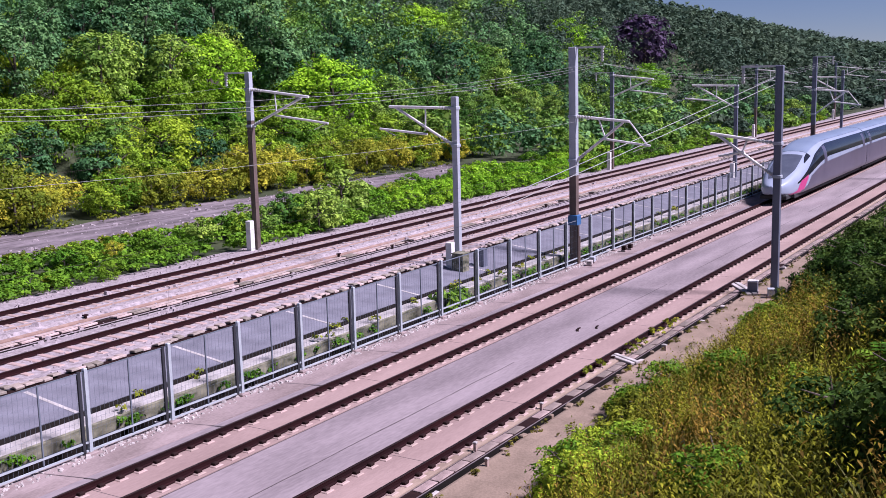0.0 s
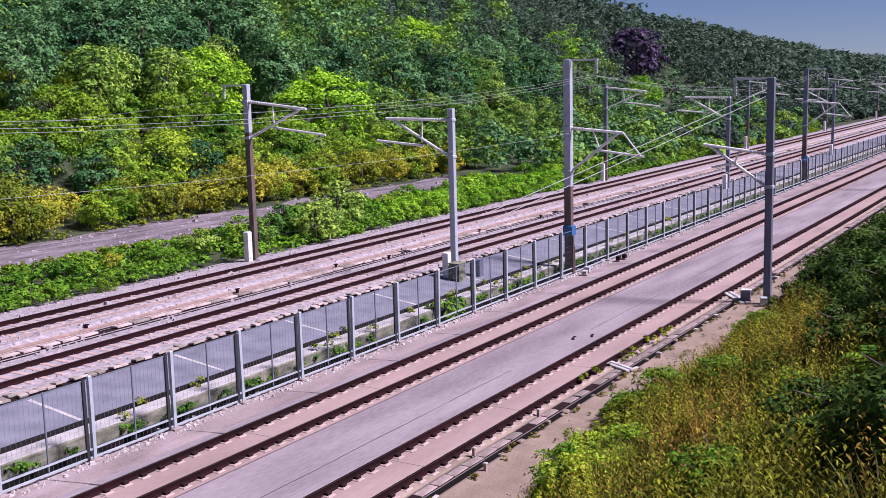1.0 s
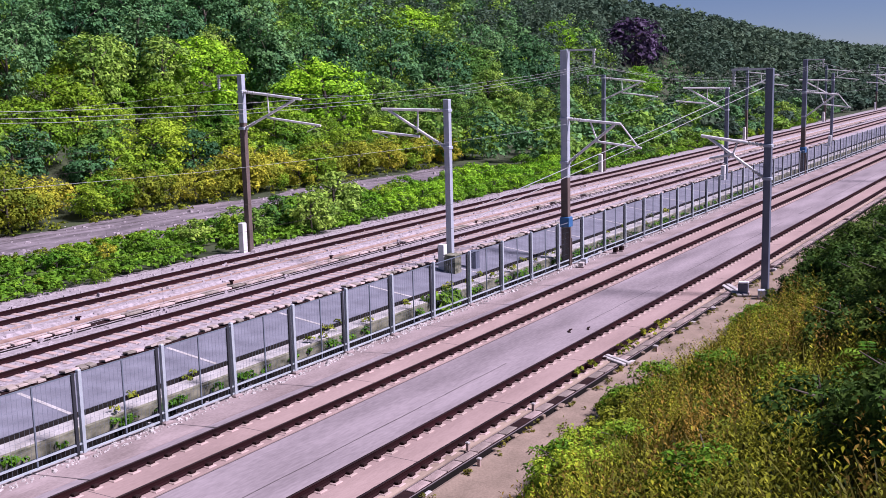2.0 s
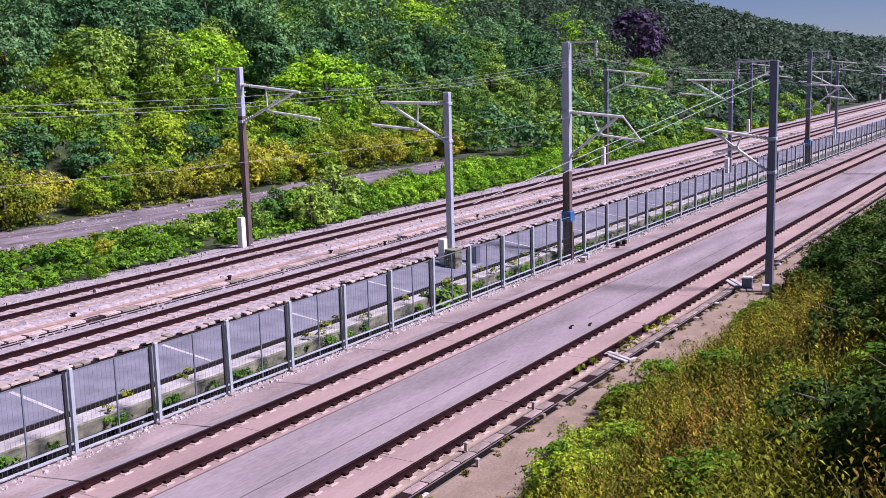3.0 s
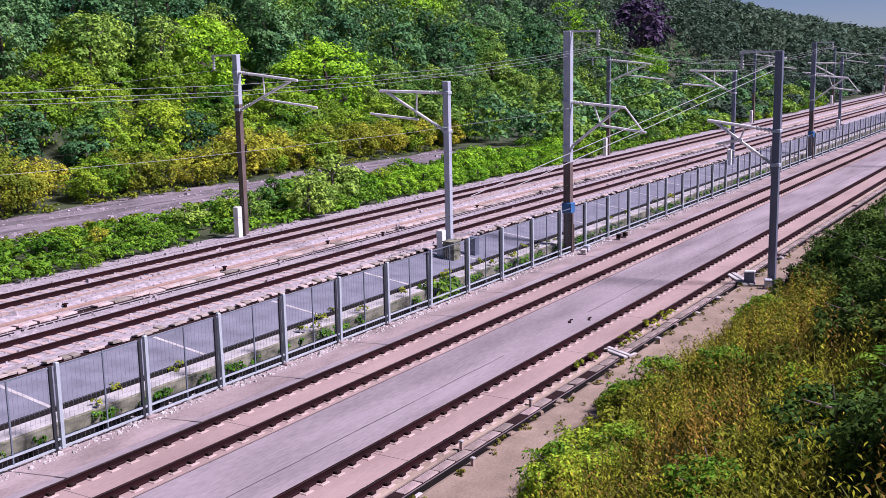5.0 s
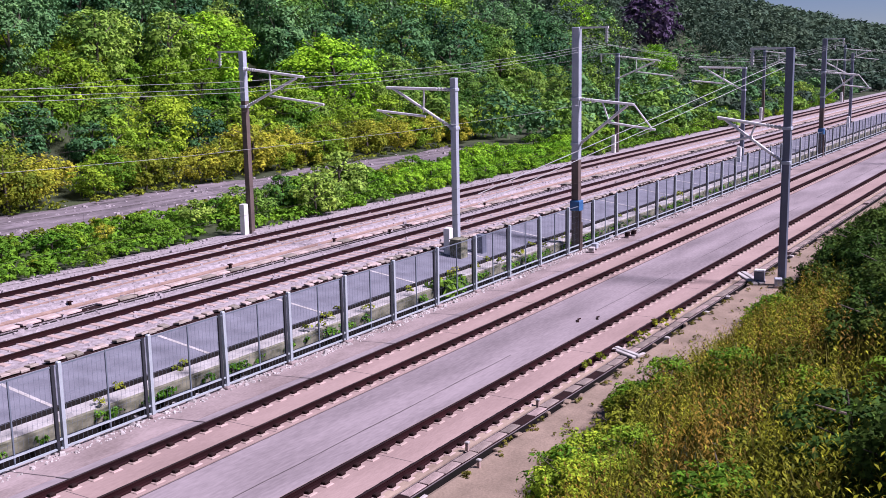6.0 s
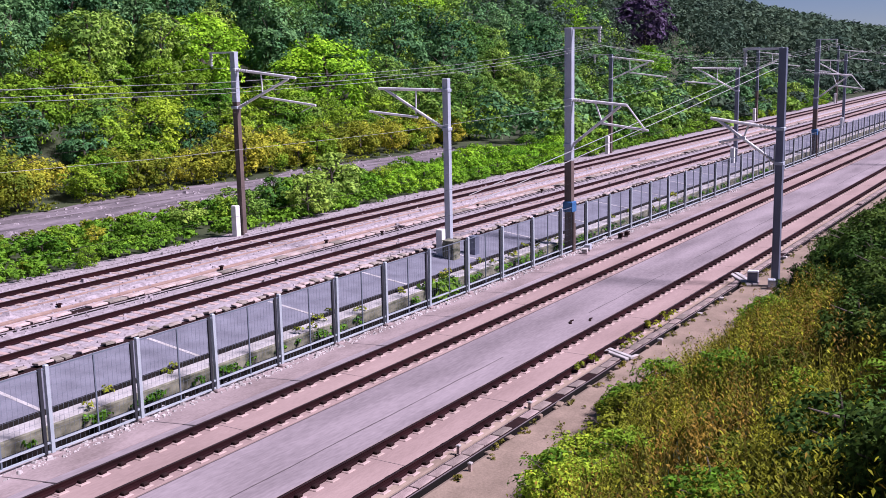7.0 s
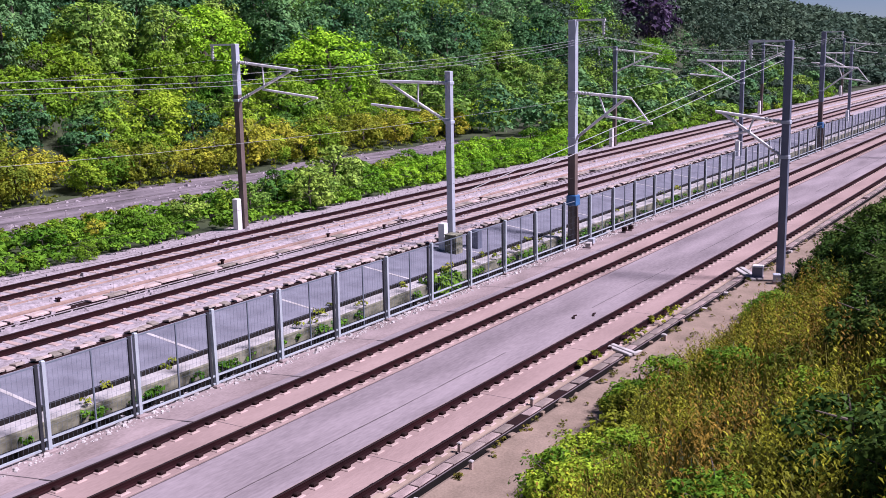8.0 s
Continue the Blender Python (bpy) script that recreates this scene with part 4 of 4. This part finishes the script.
DOME = (tree_kind(5.6, 2.9, 2.7, 190, 44, 0.085, M_LEAF_DOME, 0.55, 2.7), tree_kind(5.4, 2.8, 2.6, 190, 44, 0.085, M_LEAF_DOME, 0.55, 2.6))
# the large bright crowns that stand out of the slope: x, y, size
DOMES = ((89.0, 70.0, 2.1), (79.6, 78.0, 2.0), (143.0, 93.5, 2.0), (153.5, 81.5, 1.6), (181.9, 71.0, 1.6), (106.8, 59.5, 0.7), (104.7, 89.0, 0.8), (194.4, 93.0, 1.75))


def taken(x, y):
    return any((x - a) ** 2 + (y - b) ** 2 < (2.3 * s) ** 2 or (abs(x - a + (b - y) * 1.2) < 1.6 * s and 0 < b - y < 4.5 * s) for a, b, s in DOMES)


def big_crowns():
    for i, (x, y, s) in enumerate(DOMES):
        ob = place_tree(DOME[(0, 1, 0)[i % 3]], x, y, s, "large bright green domed tree on the hillside", "large hillside trees", sink=0.6 * s)
        ob.scale = (s, s, s * (0.86 if i < 2 else 0.92))
        if i < 2:
            # low bushes at its foot, on the valley side
            for along, across in ((5.5, -4.0), (6.2, 0.0), (5.8, 4.0), (9.5, -2.2), (9.8, 2.4)):
                kind, lab = BRIGHT[int(rng.integers(3))]
                place_tree(kind, x - 0.79 * along - 0.61 * across, y - 0.61 * along + 0.79 * across, rng.uniform(0.6, 0.8), lab)


big_crowns()


def hillside():
    n = 0
    for row, y0 in enumerate((64, 66.5, 69.5, 73, 76.5, 80, 84, 88, 92.5)):
        x = 4.0
        while x < 150:
            y = y0 + rng.normal(0, 0.9)
            px = x + rng.normal(0, 0.8)
            x += 4.3
            if not seen_wedge(px, y) or (x > 110 and y > 80) or taken(px, y):
                continue
            low = y < 72
            if y < 68.5 and rng.random() < (0.75 if px < 62 else 0.3):
                kind, lab = DUSKY[int(rng.random() < 0.18)]
                place_tree(kind, px, y, rng.uniform(0.8, 1.15), lab)
                continue
            w = 0.5 + 0.5 * noise.noise(Vector((px * 0.05, y * 0.05, 2)))
            k = int(rng.choice(4, p=(0.5, 0.08, 0.4, 0.02) if low else ((0.45, 0.2, 0.25, 0.10) if w < 0.55 else (0.15, 0.4, 0.1, 0.35))))
            kind, lab = TREES[k]
            if y < 80 and rng.random() < (0.85 if y < 74 else 0.6) and px < 95:
                kind, lab = BRIGHT[int(rng.integers(3))]
                place_tree(kind, px, y, rng.uniform(0.75, 1.1), lab)
                continue
            if y > 80 and px < 78 and rng.random() < 0.75:
                kind, lab = TREES[1 if rng.random() < 0.5 else 3]
            s = rng.uniform(0.5, 0.72) if y < 67 else rng.uniform(0.65, 0.9) if low else rng.uniform(0.85, 1.2)
            place_tree(kind, px, y, s, lab)
            n += 1
    return n


hillside()
place_tree(PURPLE, 211.0, 83.0, 1.45, "tree with purple foliage on the far hillside")


def far_woods():
    """The woods further off, in one piece for each tone."""
    C, N, Z = [[], [], []], [[], [], []], [[], [], []]
    for y0 in [43.5, 47.5, 52.0, 57.0] + list(np.arange(62, 200, 5.2)):
        x = 8.0 if y0 > 62 else 94.0
        while x < 1500:
            y = y0 + rng.normal(0, 1.3)
            px = x + rng.normal(0, 1.4)
            step = 4.6 + max(0, x - 150) * 0.016
            x += step
            if not seen_wedge(px, y) or taken(px, y) or (y > 150 and rng.random() < 0.6) or (px < 108 + (40 if y < 80 else 0) and 62 < y < 91):
                continue
            if 190 < px < 221 and 74 < y < 90:
                continue
            big = max(1.0, min(2.4, step / 5.5))
            h = (2.2 if y < 45 else 3.4 if y < 50 else 5.0 if y < 60 else 6.5 if y < 72 else 9.0) * rng.uniform(0.8, 1.2) * (1 + 0.12 * (big - 1))
            near = px < 230 and y < 140
            k, m = (34, 15) if near else (16, 10)
            c, n = crown_points(k, m, (1.3 + h * 0.2) * big, h * 0.5, h * 0.5, (0.45 + h * 0.07) * big, -0.9)
            # beyond x 120 to 230 trees take the dimmed, hazed leaf colour
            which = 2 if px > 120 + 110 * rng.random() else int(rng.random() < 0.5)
            C[which].append(c + (px, y, ground_z(px, y)))
            N[which].append(n)
            Z[which].append(np.full(len(c), (0.24 if near else 0.42) * big))
    for i, (mat, nm) in enumerate(((M_LEAF_TREE, "far_woods"), (M_LEAF_DARK, "dark_far_woods"), (M_FAR_HAZE, "distant_woods"))):
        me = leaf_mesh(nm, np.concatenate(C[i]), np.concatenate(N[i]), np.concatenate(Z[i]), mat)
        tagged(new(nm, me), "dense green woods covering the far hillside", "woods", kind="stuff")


far_woods()


def shrub_belts():
    for x in np.arange(6, 190, 2.1):
        for y0 in (42.0, 44.2, 46.3):
            if rng.random() < (0.12 if y0 > 44 else 0.1):
                continue
            kind, lab = SHRUBS[int(rng.integers(3))]
            if 40 < x < 46 and y0 < 44:
                continue
            px, py = x + rng.normal(0, 0.5), y0 + rng.normal(0, 0.5)
            if px < 0.42 * py - 16:
                continue
            s = rng.uniform(0.6, 1.1) * (0.72 if y0 < 43 else 0.72 if y0 > 46 else 1)
            clump = noise.noise(Vector((px * 0.16, py * 0.2, 11)))
            if clump > 0.15 or 48 < px < 60 and y0 > 43:
                kind, lab = SHRUBS[3 if rng.random() < 0.5 else 0]
                s *= 0.95
            elif clump < -0.3 and y0 > 43:
                continue
            if 60 < px < 90 and y0 < 46:
                kind, lab = VIVID
            elif px < 42 and rng.random() < 0.45:
                kind, lab = GOLDS[int(rng.integers(3))]
                s *= 0.6
            if px < 46:
                s *= 0.72
            place_tree(kind, px, py, s, lab, "shrubs beside the old line", "shrub", "shrub")
    for x in np.arange(10, 100, 2.4):
        for y0 in (58.4, 61.0):
            if rng.random() < 0.14:
                continue
            px, py = x + rng.normal(0, 0.5), y0 + rng.normal(0, 0.4)
            if px < 0.42 * py - 18:
                continue
            kind, lab = GOLDS[int(rng.choice(3, p=(0.4, 0.35, 0.25)))]
            place_tree(kind, px, py, rng.uniform(0.7, 1.2), lab, "shrubs along the path", "shrub", "shrub")


shrub_belts()


def bank_edge(x):
    return lerp_table(x, (15, 19, 23, 26, 28.5, 30.5, 33, 36, 43, 50, 60, 75), (9.6, 11.0, 12.3, 11.7, 12.9, 13.2, 12.5, 12.2, 12.2, 11.9, 11.5, 11.5))


def near_bank():
    def bush(k, x, y, s, full=False):
        y = min(y, bank_edge(x) - 0.6 * s)
        if x > 30 and not full:
            s = min(s, (0.75 + 0.4 * (bank_edge(x) - 0.7 - y)) / (1.45, 1.9, 2.5, 1.65)[k])
        kind, lab = NEARS[k]
        place_tree(kind, x, y, s, lab, "bushes on the near bank", "bush", "bush", 0.15)

    # the leafy tongue at the earth strip, the dark thicket below the mast, and the rest
    for x, y, s in ((19.6, 9.9, 0.75), (20.8, 10.2, 0.75), (21.9, 9.8, 0.8), (22.8, 10.5, 0.55), (20.6, 9.0, 0.7), (18.8, 9.2, 0.7), (21.5, 11.0, 0.6), (22.6, 11.4, 0.5), (23.4, 11.2, 0.5), (27.3, 11.5, 0.75), (28.2, 12.0, 0.75), (29.0, 12.4, 0.7), (29.8, 12.6, 0.65), (28.8, 11.2, 0.8)):
        bush(3 if rng.random() < 0.75 else 0, x, y, s * 1.1)
    for x, y, s in ((38.6, 10.9, 0.62), (39.4, 11.4, 0.5), (40.4, 11.3, 0.52), (37.8, 10.4, 0.6)):
        bush(1, x, y, s, True)
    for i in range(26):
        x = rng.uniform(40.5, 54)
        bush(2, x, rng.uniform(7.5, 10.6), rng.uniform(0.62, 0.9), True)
    for x, y, s in ((39.3, 11.8, 0.5), (40.3, 12.0, 0.5), (41.2, 11.8, 0.5), (38.6, 11.5, 0.55)):
        bush(3 if x < 40 else 1, x, y, s, True)
    for i in range(14):
        bush(2, rng.uniform(42.3, 51), rng.uniform(10.2, 11.6), rng.uniform(0.42, 0.56), True)
    for i in range(10):
        bush(1, rng.uniform(52, 62), rng.uniform(8.5, 10.8), rng.uniform(0.6, 0.85), True)
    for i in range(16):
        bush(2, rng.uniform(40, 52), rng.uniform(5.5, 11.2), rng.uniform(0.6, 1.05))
    for i in range(34):
        x = rng.uniform(38, 62)
        bush(2 if rng.random() < 0.7 else 1, x, rng.uniform(4.5, 11.4), rng.uniform(0.5, 0.8))
    for i in range(60):
        x = 12 + 28 * rng.random()
        y = rng.uniform(-1.5, 9.6)
        if math.hypot(x, y) < 11.5:
            continue
        # dark-leaved in the wedge of small y: dimmer corner put into leaf colour
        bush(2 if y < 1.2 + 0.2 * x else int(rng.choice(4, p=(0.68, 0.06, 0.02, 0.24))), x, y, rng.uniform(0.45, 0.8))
    # more dark-leaved bushes, added to dim the same wedge by colour
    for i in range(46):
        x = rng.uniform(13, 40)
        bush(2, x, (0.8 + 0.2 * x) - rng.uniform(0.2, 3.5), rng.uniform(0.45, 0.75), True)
    for i in range(60):
        bush(2, 60 + 90 * rng.random(), rng.uniform(3, 9.8), rng.uniform(0.6, 1.0))


near_bank()


def weed_stalks(n, mat, seed, thin, height, label):
    """Upright olive weeds with narrow leaves up their stems."""
    x = 10 + 29 * rng.random(n) ** 1.3
    y = rng.uniform(-1.5, 12.6, n)
    C, U, S = [], [], []
    for i in range(n):
        # fewer bright stalks in the wedge that leaf colour keeps dim
        if y[i] < 0.8 + 0.2 * x[i] and rng.random() < 0.6:
            continue
        if math.hypot(x[i], y[i]) < 10.5 or y[i] > bank_edge(x[i]) - 0.35:
            continue
        if noise.noise(Vector((x[i] * 0.35, y[i] * 0.35, seed))) < thin:
            continue
        z, h = ground_z(x[i], y[i]), height * rng.uniform(0.6, 1.35) * (0.55 if y[i] > bank_edge(x[i]) - 1.2 else 1.0)
        lean = rng.normal(0, 0.12, 2)
        m = 15
        t = np.linspace(0.25, 1.0, m)
        a = np.arange(m) * 2.4 + rng.uniform(0, 6)
        out = np.stack([np.cos(a), np.sin(a), np.full(m, 0.9)], 1)
        p = np.stack([x[i] + lean[0] * t * h, y[i] + lean[1] * t * h, z + t * h], 1)
        C.append(p)
        U.append(out / np.linalg.norm(out, axis=1)[:, None])
        S.append((0.165 - 0.08 * t) * rng.uniform(0.7, 1.3))
    C, U, S = np.concatenate(C), np.concatenate(U), np.concatenate(S)[:, None]
    w = np.cross(U, (0, 0, 1))
    w /= np.linalg.norm(w, axis=1)[:, None]
    w += rng.normal(0, 0.3, w.shape)
    v = np.stack([C, C + U * S * 0.55 + w * S * 0.14, C + U * S - (0, 0, 0.02), C + U * S * 0.55 - w * S * 0.14], 1).reshape(-1, 3)
    k = len(C)
    me = bpy.data.meshes.new("weed_stalks")
    me.vertices.add(k * 4)
    me.vertices.foreach_set("co", v.astype(np.float32).ravel())
    me.loops.add(k * 4)
    me.loops.foreach_set("vertex_index", np.arange(k * 4, dtype=np.int32))
    me.polygons.add(k)
    me.polygons.foreach_set("loop_start", np.arange(0, k * 4, 4, dtype=np.int32))
    me.materials.append(mat)
    me.update()
    me.validate()
    tagged(new("weed_stalks", me), label, "weeds", kind="stuff")


weed_stalks(9800, M_STALK, 5, -0.18, 1.0, "tall olive-green weeds with narrow leaves on the near bank")
weed_stalks(5200, M_PLUME, 21, 0.04, 1.2, "tall rust-brown seeding weeds on the near bank")


def sapling(x, y, h, label):
    """A young tree with long compound leaves."""
    ob = thing("sapling", label, "sapling", (x, y, ground_z(x, y)), group="saplings")
    part("stem", Geo().tube((0, 0, -0.2), (0.03, 0.02, h), 0.018, 6, 0.008), M_BARK, ob)
    for i in range(9):
        a, z = i * 2.4 + x, h * (0.55 + 0.45 * i / 8)
        length = 0.75 - 0.03 * i
        pts = [Vector((math.cos(a) * length * t, math.sin(a) * length * t, z + 0.30 * length * math.sin(t * 2.6) * 1.2 - 0.12 * t * t)) for t in np.linspace(0, 1, 9)]
        g = Geo().path(pts, 0.006)
        side = Vector((-math.sin(a), math.cos(a), 0))
        for k in range(1, 9):
            for sg in (-1, 1):
                p, q = pts[k], pts[k] + side * sg * 0.17 + (pts[k] - pts[k - 1]) * 0.6 - Vector((0, 0, 0.04))
                w = (pts[k] - pts[k - 1]).normalized() * 0.028
                m = p.lerp(q, 0.45)
                g.add([p, m + w, q, m - w], [(0, 1, 2, 3)])
        part("compound_leaf", g, M_LEAF_SHRUB, ob)
    return ob


sapling(17.0, 3.9, 0.75, "young tree with long compound leaves on the near bank")
sapling(18.8, 3.8, 0.9, "young tree with long compound leaves on the near bank")
sapling(15.8, 3.2, 0.6, "young tree with long compound leaves on the near bank")


def tall_grass():
    n = 14000
    x = 9 + 31 * rng.random(n) ** 1.4
    y = rng.uniform(-1.0, 13.0, n)
    keep = (np.hypot(x, y) > 9.5) & (y < np.array([bank_edge(v) for v in x]) + 0.1)
    x, y = x[keep], y[keep]
    v, f = [], []
    for i in range(len(x)):
        z = ground_z(x[i], y[i])
        h = rng.uniform(0.4, 0.95) * (0.55 if y[i] > bank_edge(x[i]) - 0.6 else 1)
        a = rng.uniform(0, 6.28)
        lx, ly = rng.normal(0, 0.22, 2) * h
        w = rng.uniform(0.012, 0.028)
        dx, dy = math.cos(a) * w, math.sin(a) * w
        k = len(v)
        v += [(x[i] - dx, y[i] - dy, z - 0.05), (x[i] + dx, y[i] + dy, z - 0.05), (x[i] + lx * 0.4 + dx, y[i] + ly * 0.4 + dy, z + h * 0.6), (x[i] + lx * 0.4 - dx, y[i] + ly * 0.4 - dy, z + h * 0.6), (x[i] + lx, y[i] + ly, z + h)]
        f += [(k, k + 1, k + 2, k + 3), (k + 3, k + 2, k + 4)]
    g = Geo()
    g.v, g.f = v, f
    tagged(part("tall_grass", g, M_GRASS), "tall yellow-green grass on the near bank", "grass", kind="stuff")


tall_grass()


def weeds(name, n, xr, yr, zf, h, mat, label):
    C, N = [], []
    for i in range(n):
        x, y = rng.uniform(*xr), rng.uniform(*yr)
        c, q = crown_points(5, 8, h * 0.6, h * 0.5, h * 0.5, h * 0.3)
        C.append(c + (x, y, ground_z(x, y) if zf is None else zf))
        N.append(q)
    me = leaf_mesh(name, np.concatenate(C), np.concatenate(N), h * 0.16, mat)
    tagged(new(name, me), label, "weeds", kind="stuff")


weeds("ground_cover", 2200, (10, 120), (40.75, 48.4), None, 0.6, M_LEAF_SHRUB, "low green plants between the shrubs")
weeds("ledge_weeds", 34, (16, 70), (25.0, 25.9), 0.38, 0.35, M_LEAF_GOLD, "small yellow-green weeds on the ledge")
weeds("wall_weeds", 120, (14, 90), (24.75, 24.95), 0.0, 0.4, M_LEAF_SHRUB, "green weeds at the foot of the low wall")
weeds("path_tufts", 260, (22, 92), (48.3, 49.6), None, 0.45, M_LEAF_GOLD, "yellow-green tufts along the path edge")
weeds("path_tufts", 120, (22, 92), (56.4, 57.6), None, 0.5, M_LEAF_GOLD, "yellow-green tufts along the path edge")
weeds("edge_tufts", 60, (18, 60), (13.9, 14.2), -0.1, 0.2, M_GRASS, "dry tufts along the deck edge drain")
weeds("earth_tufts", 60, (24, 60), (12.0, 13.6), -0.08, 0.14, M_GRASS, "dry tufts on the bare earth")
weeds("fence_weeds", 5, (37.2, 39.4), (24.6, 24.9), -0.3, 1.1, M_LEAF_SHRUB, "tall green weeds in the drain behind the fence")
weeds("deck_weeds", 8, (30, 40), (14.5, 15.0), 0.0, 0.4, M_LEAF_GOLD, "yellow-green weeds at the deck edge")


# ---------------------------------------------------------------- rail seats, last
def rail_seats():
    seat, clip = rail_seat_meshes()
    for track, yc in zip(FAST, (15.95, 21.15)):
        rest_s, rest_c = Geo(), Geo()
        for i in range(330):
            x = 8 + i * 0.63
            for dy in (-0.75, 0.75):
                if i < 140:
                    q = part("rail_seat", seat, None, track)
                    q.location = (x, yc + dy, 0.006)
                    c = part("clip", clip, None, q)
                else:
                    rest_s.box(x, yc + dy, 0.024, 0.30, 0.56, 0.042)
                    rest_c.box(x, yc + dy, 0.05, 0.14, 0.33, 0.07)
        tagged(part("far_rail_seats", rest_s, M_SEAT, track), kind="stuff")
        tagged(part("far_clips", rest_c, M_CLIP, track), kind="stuff")


rail_seats()


def motions():
    walk(TRAIN, [(t, pose(77.2 + 88.0 * t, 21.15, 0.235)) for t in (0.0, 2.0, 4.0, 6.0, 8.0)])


motions()
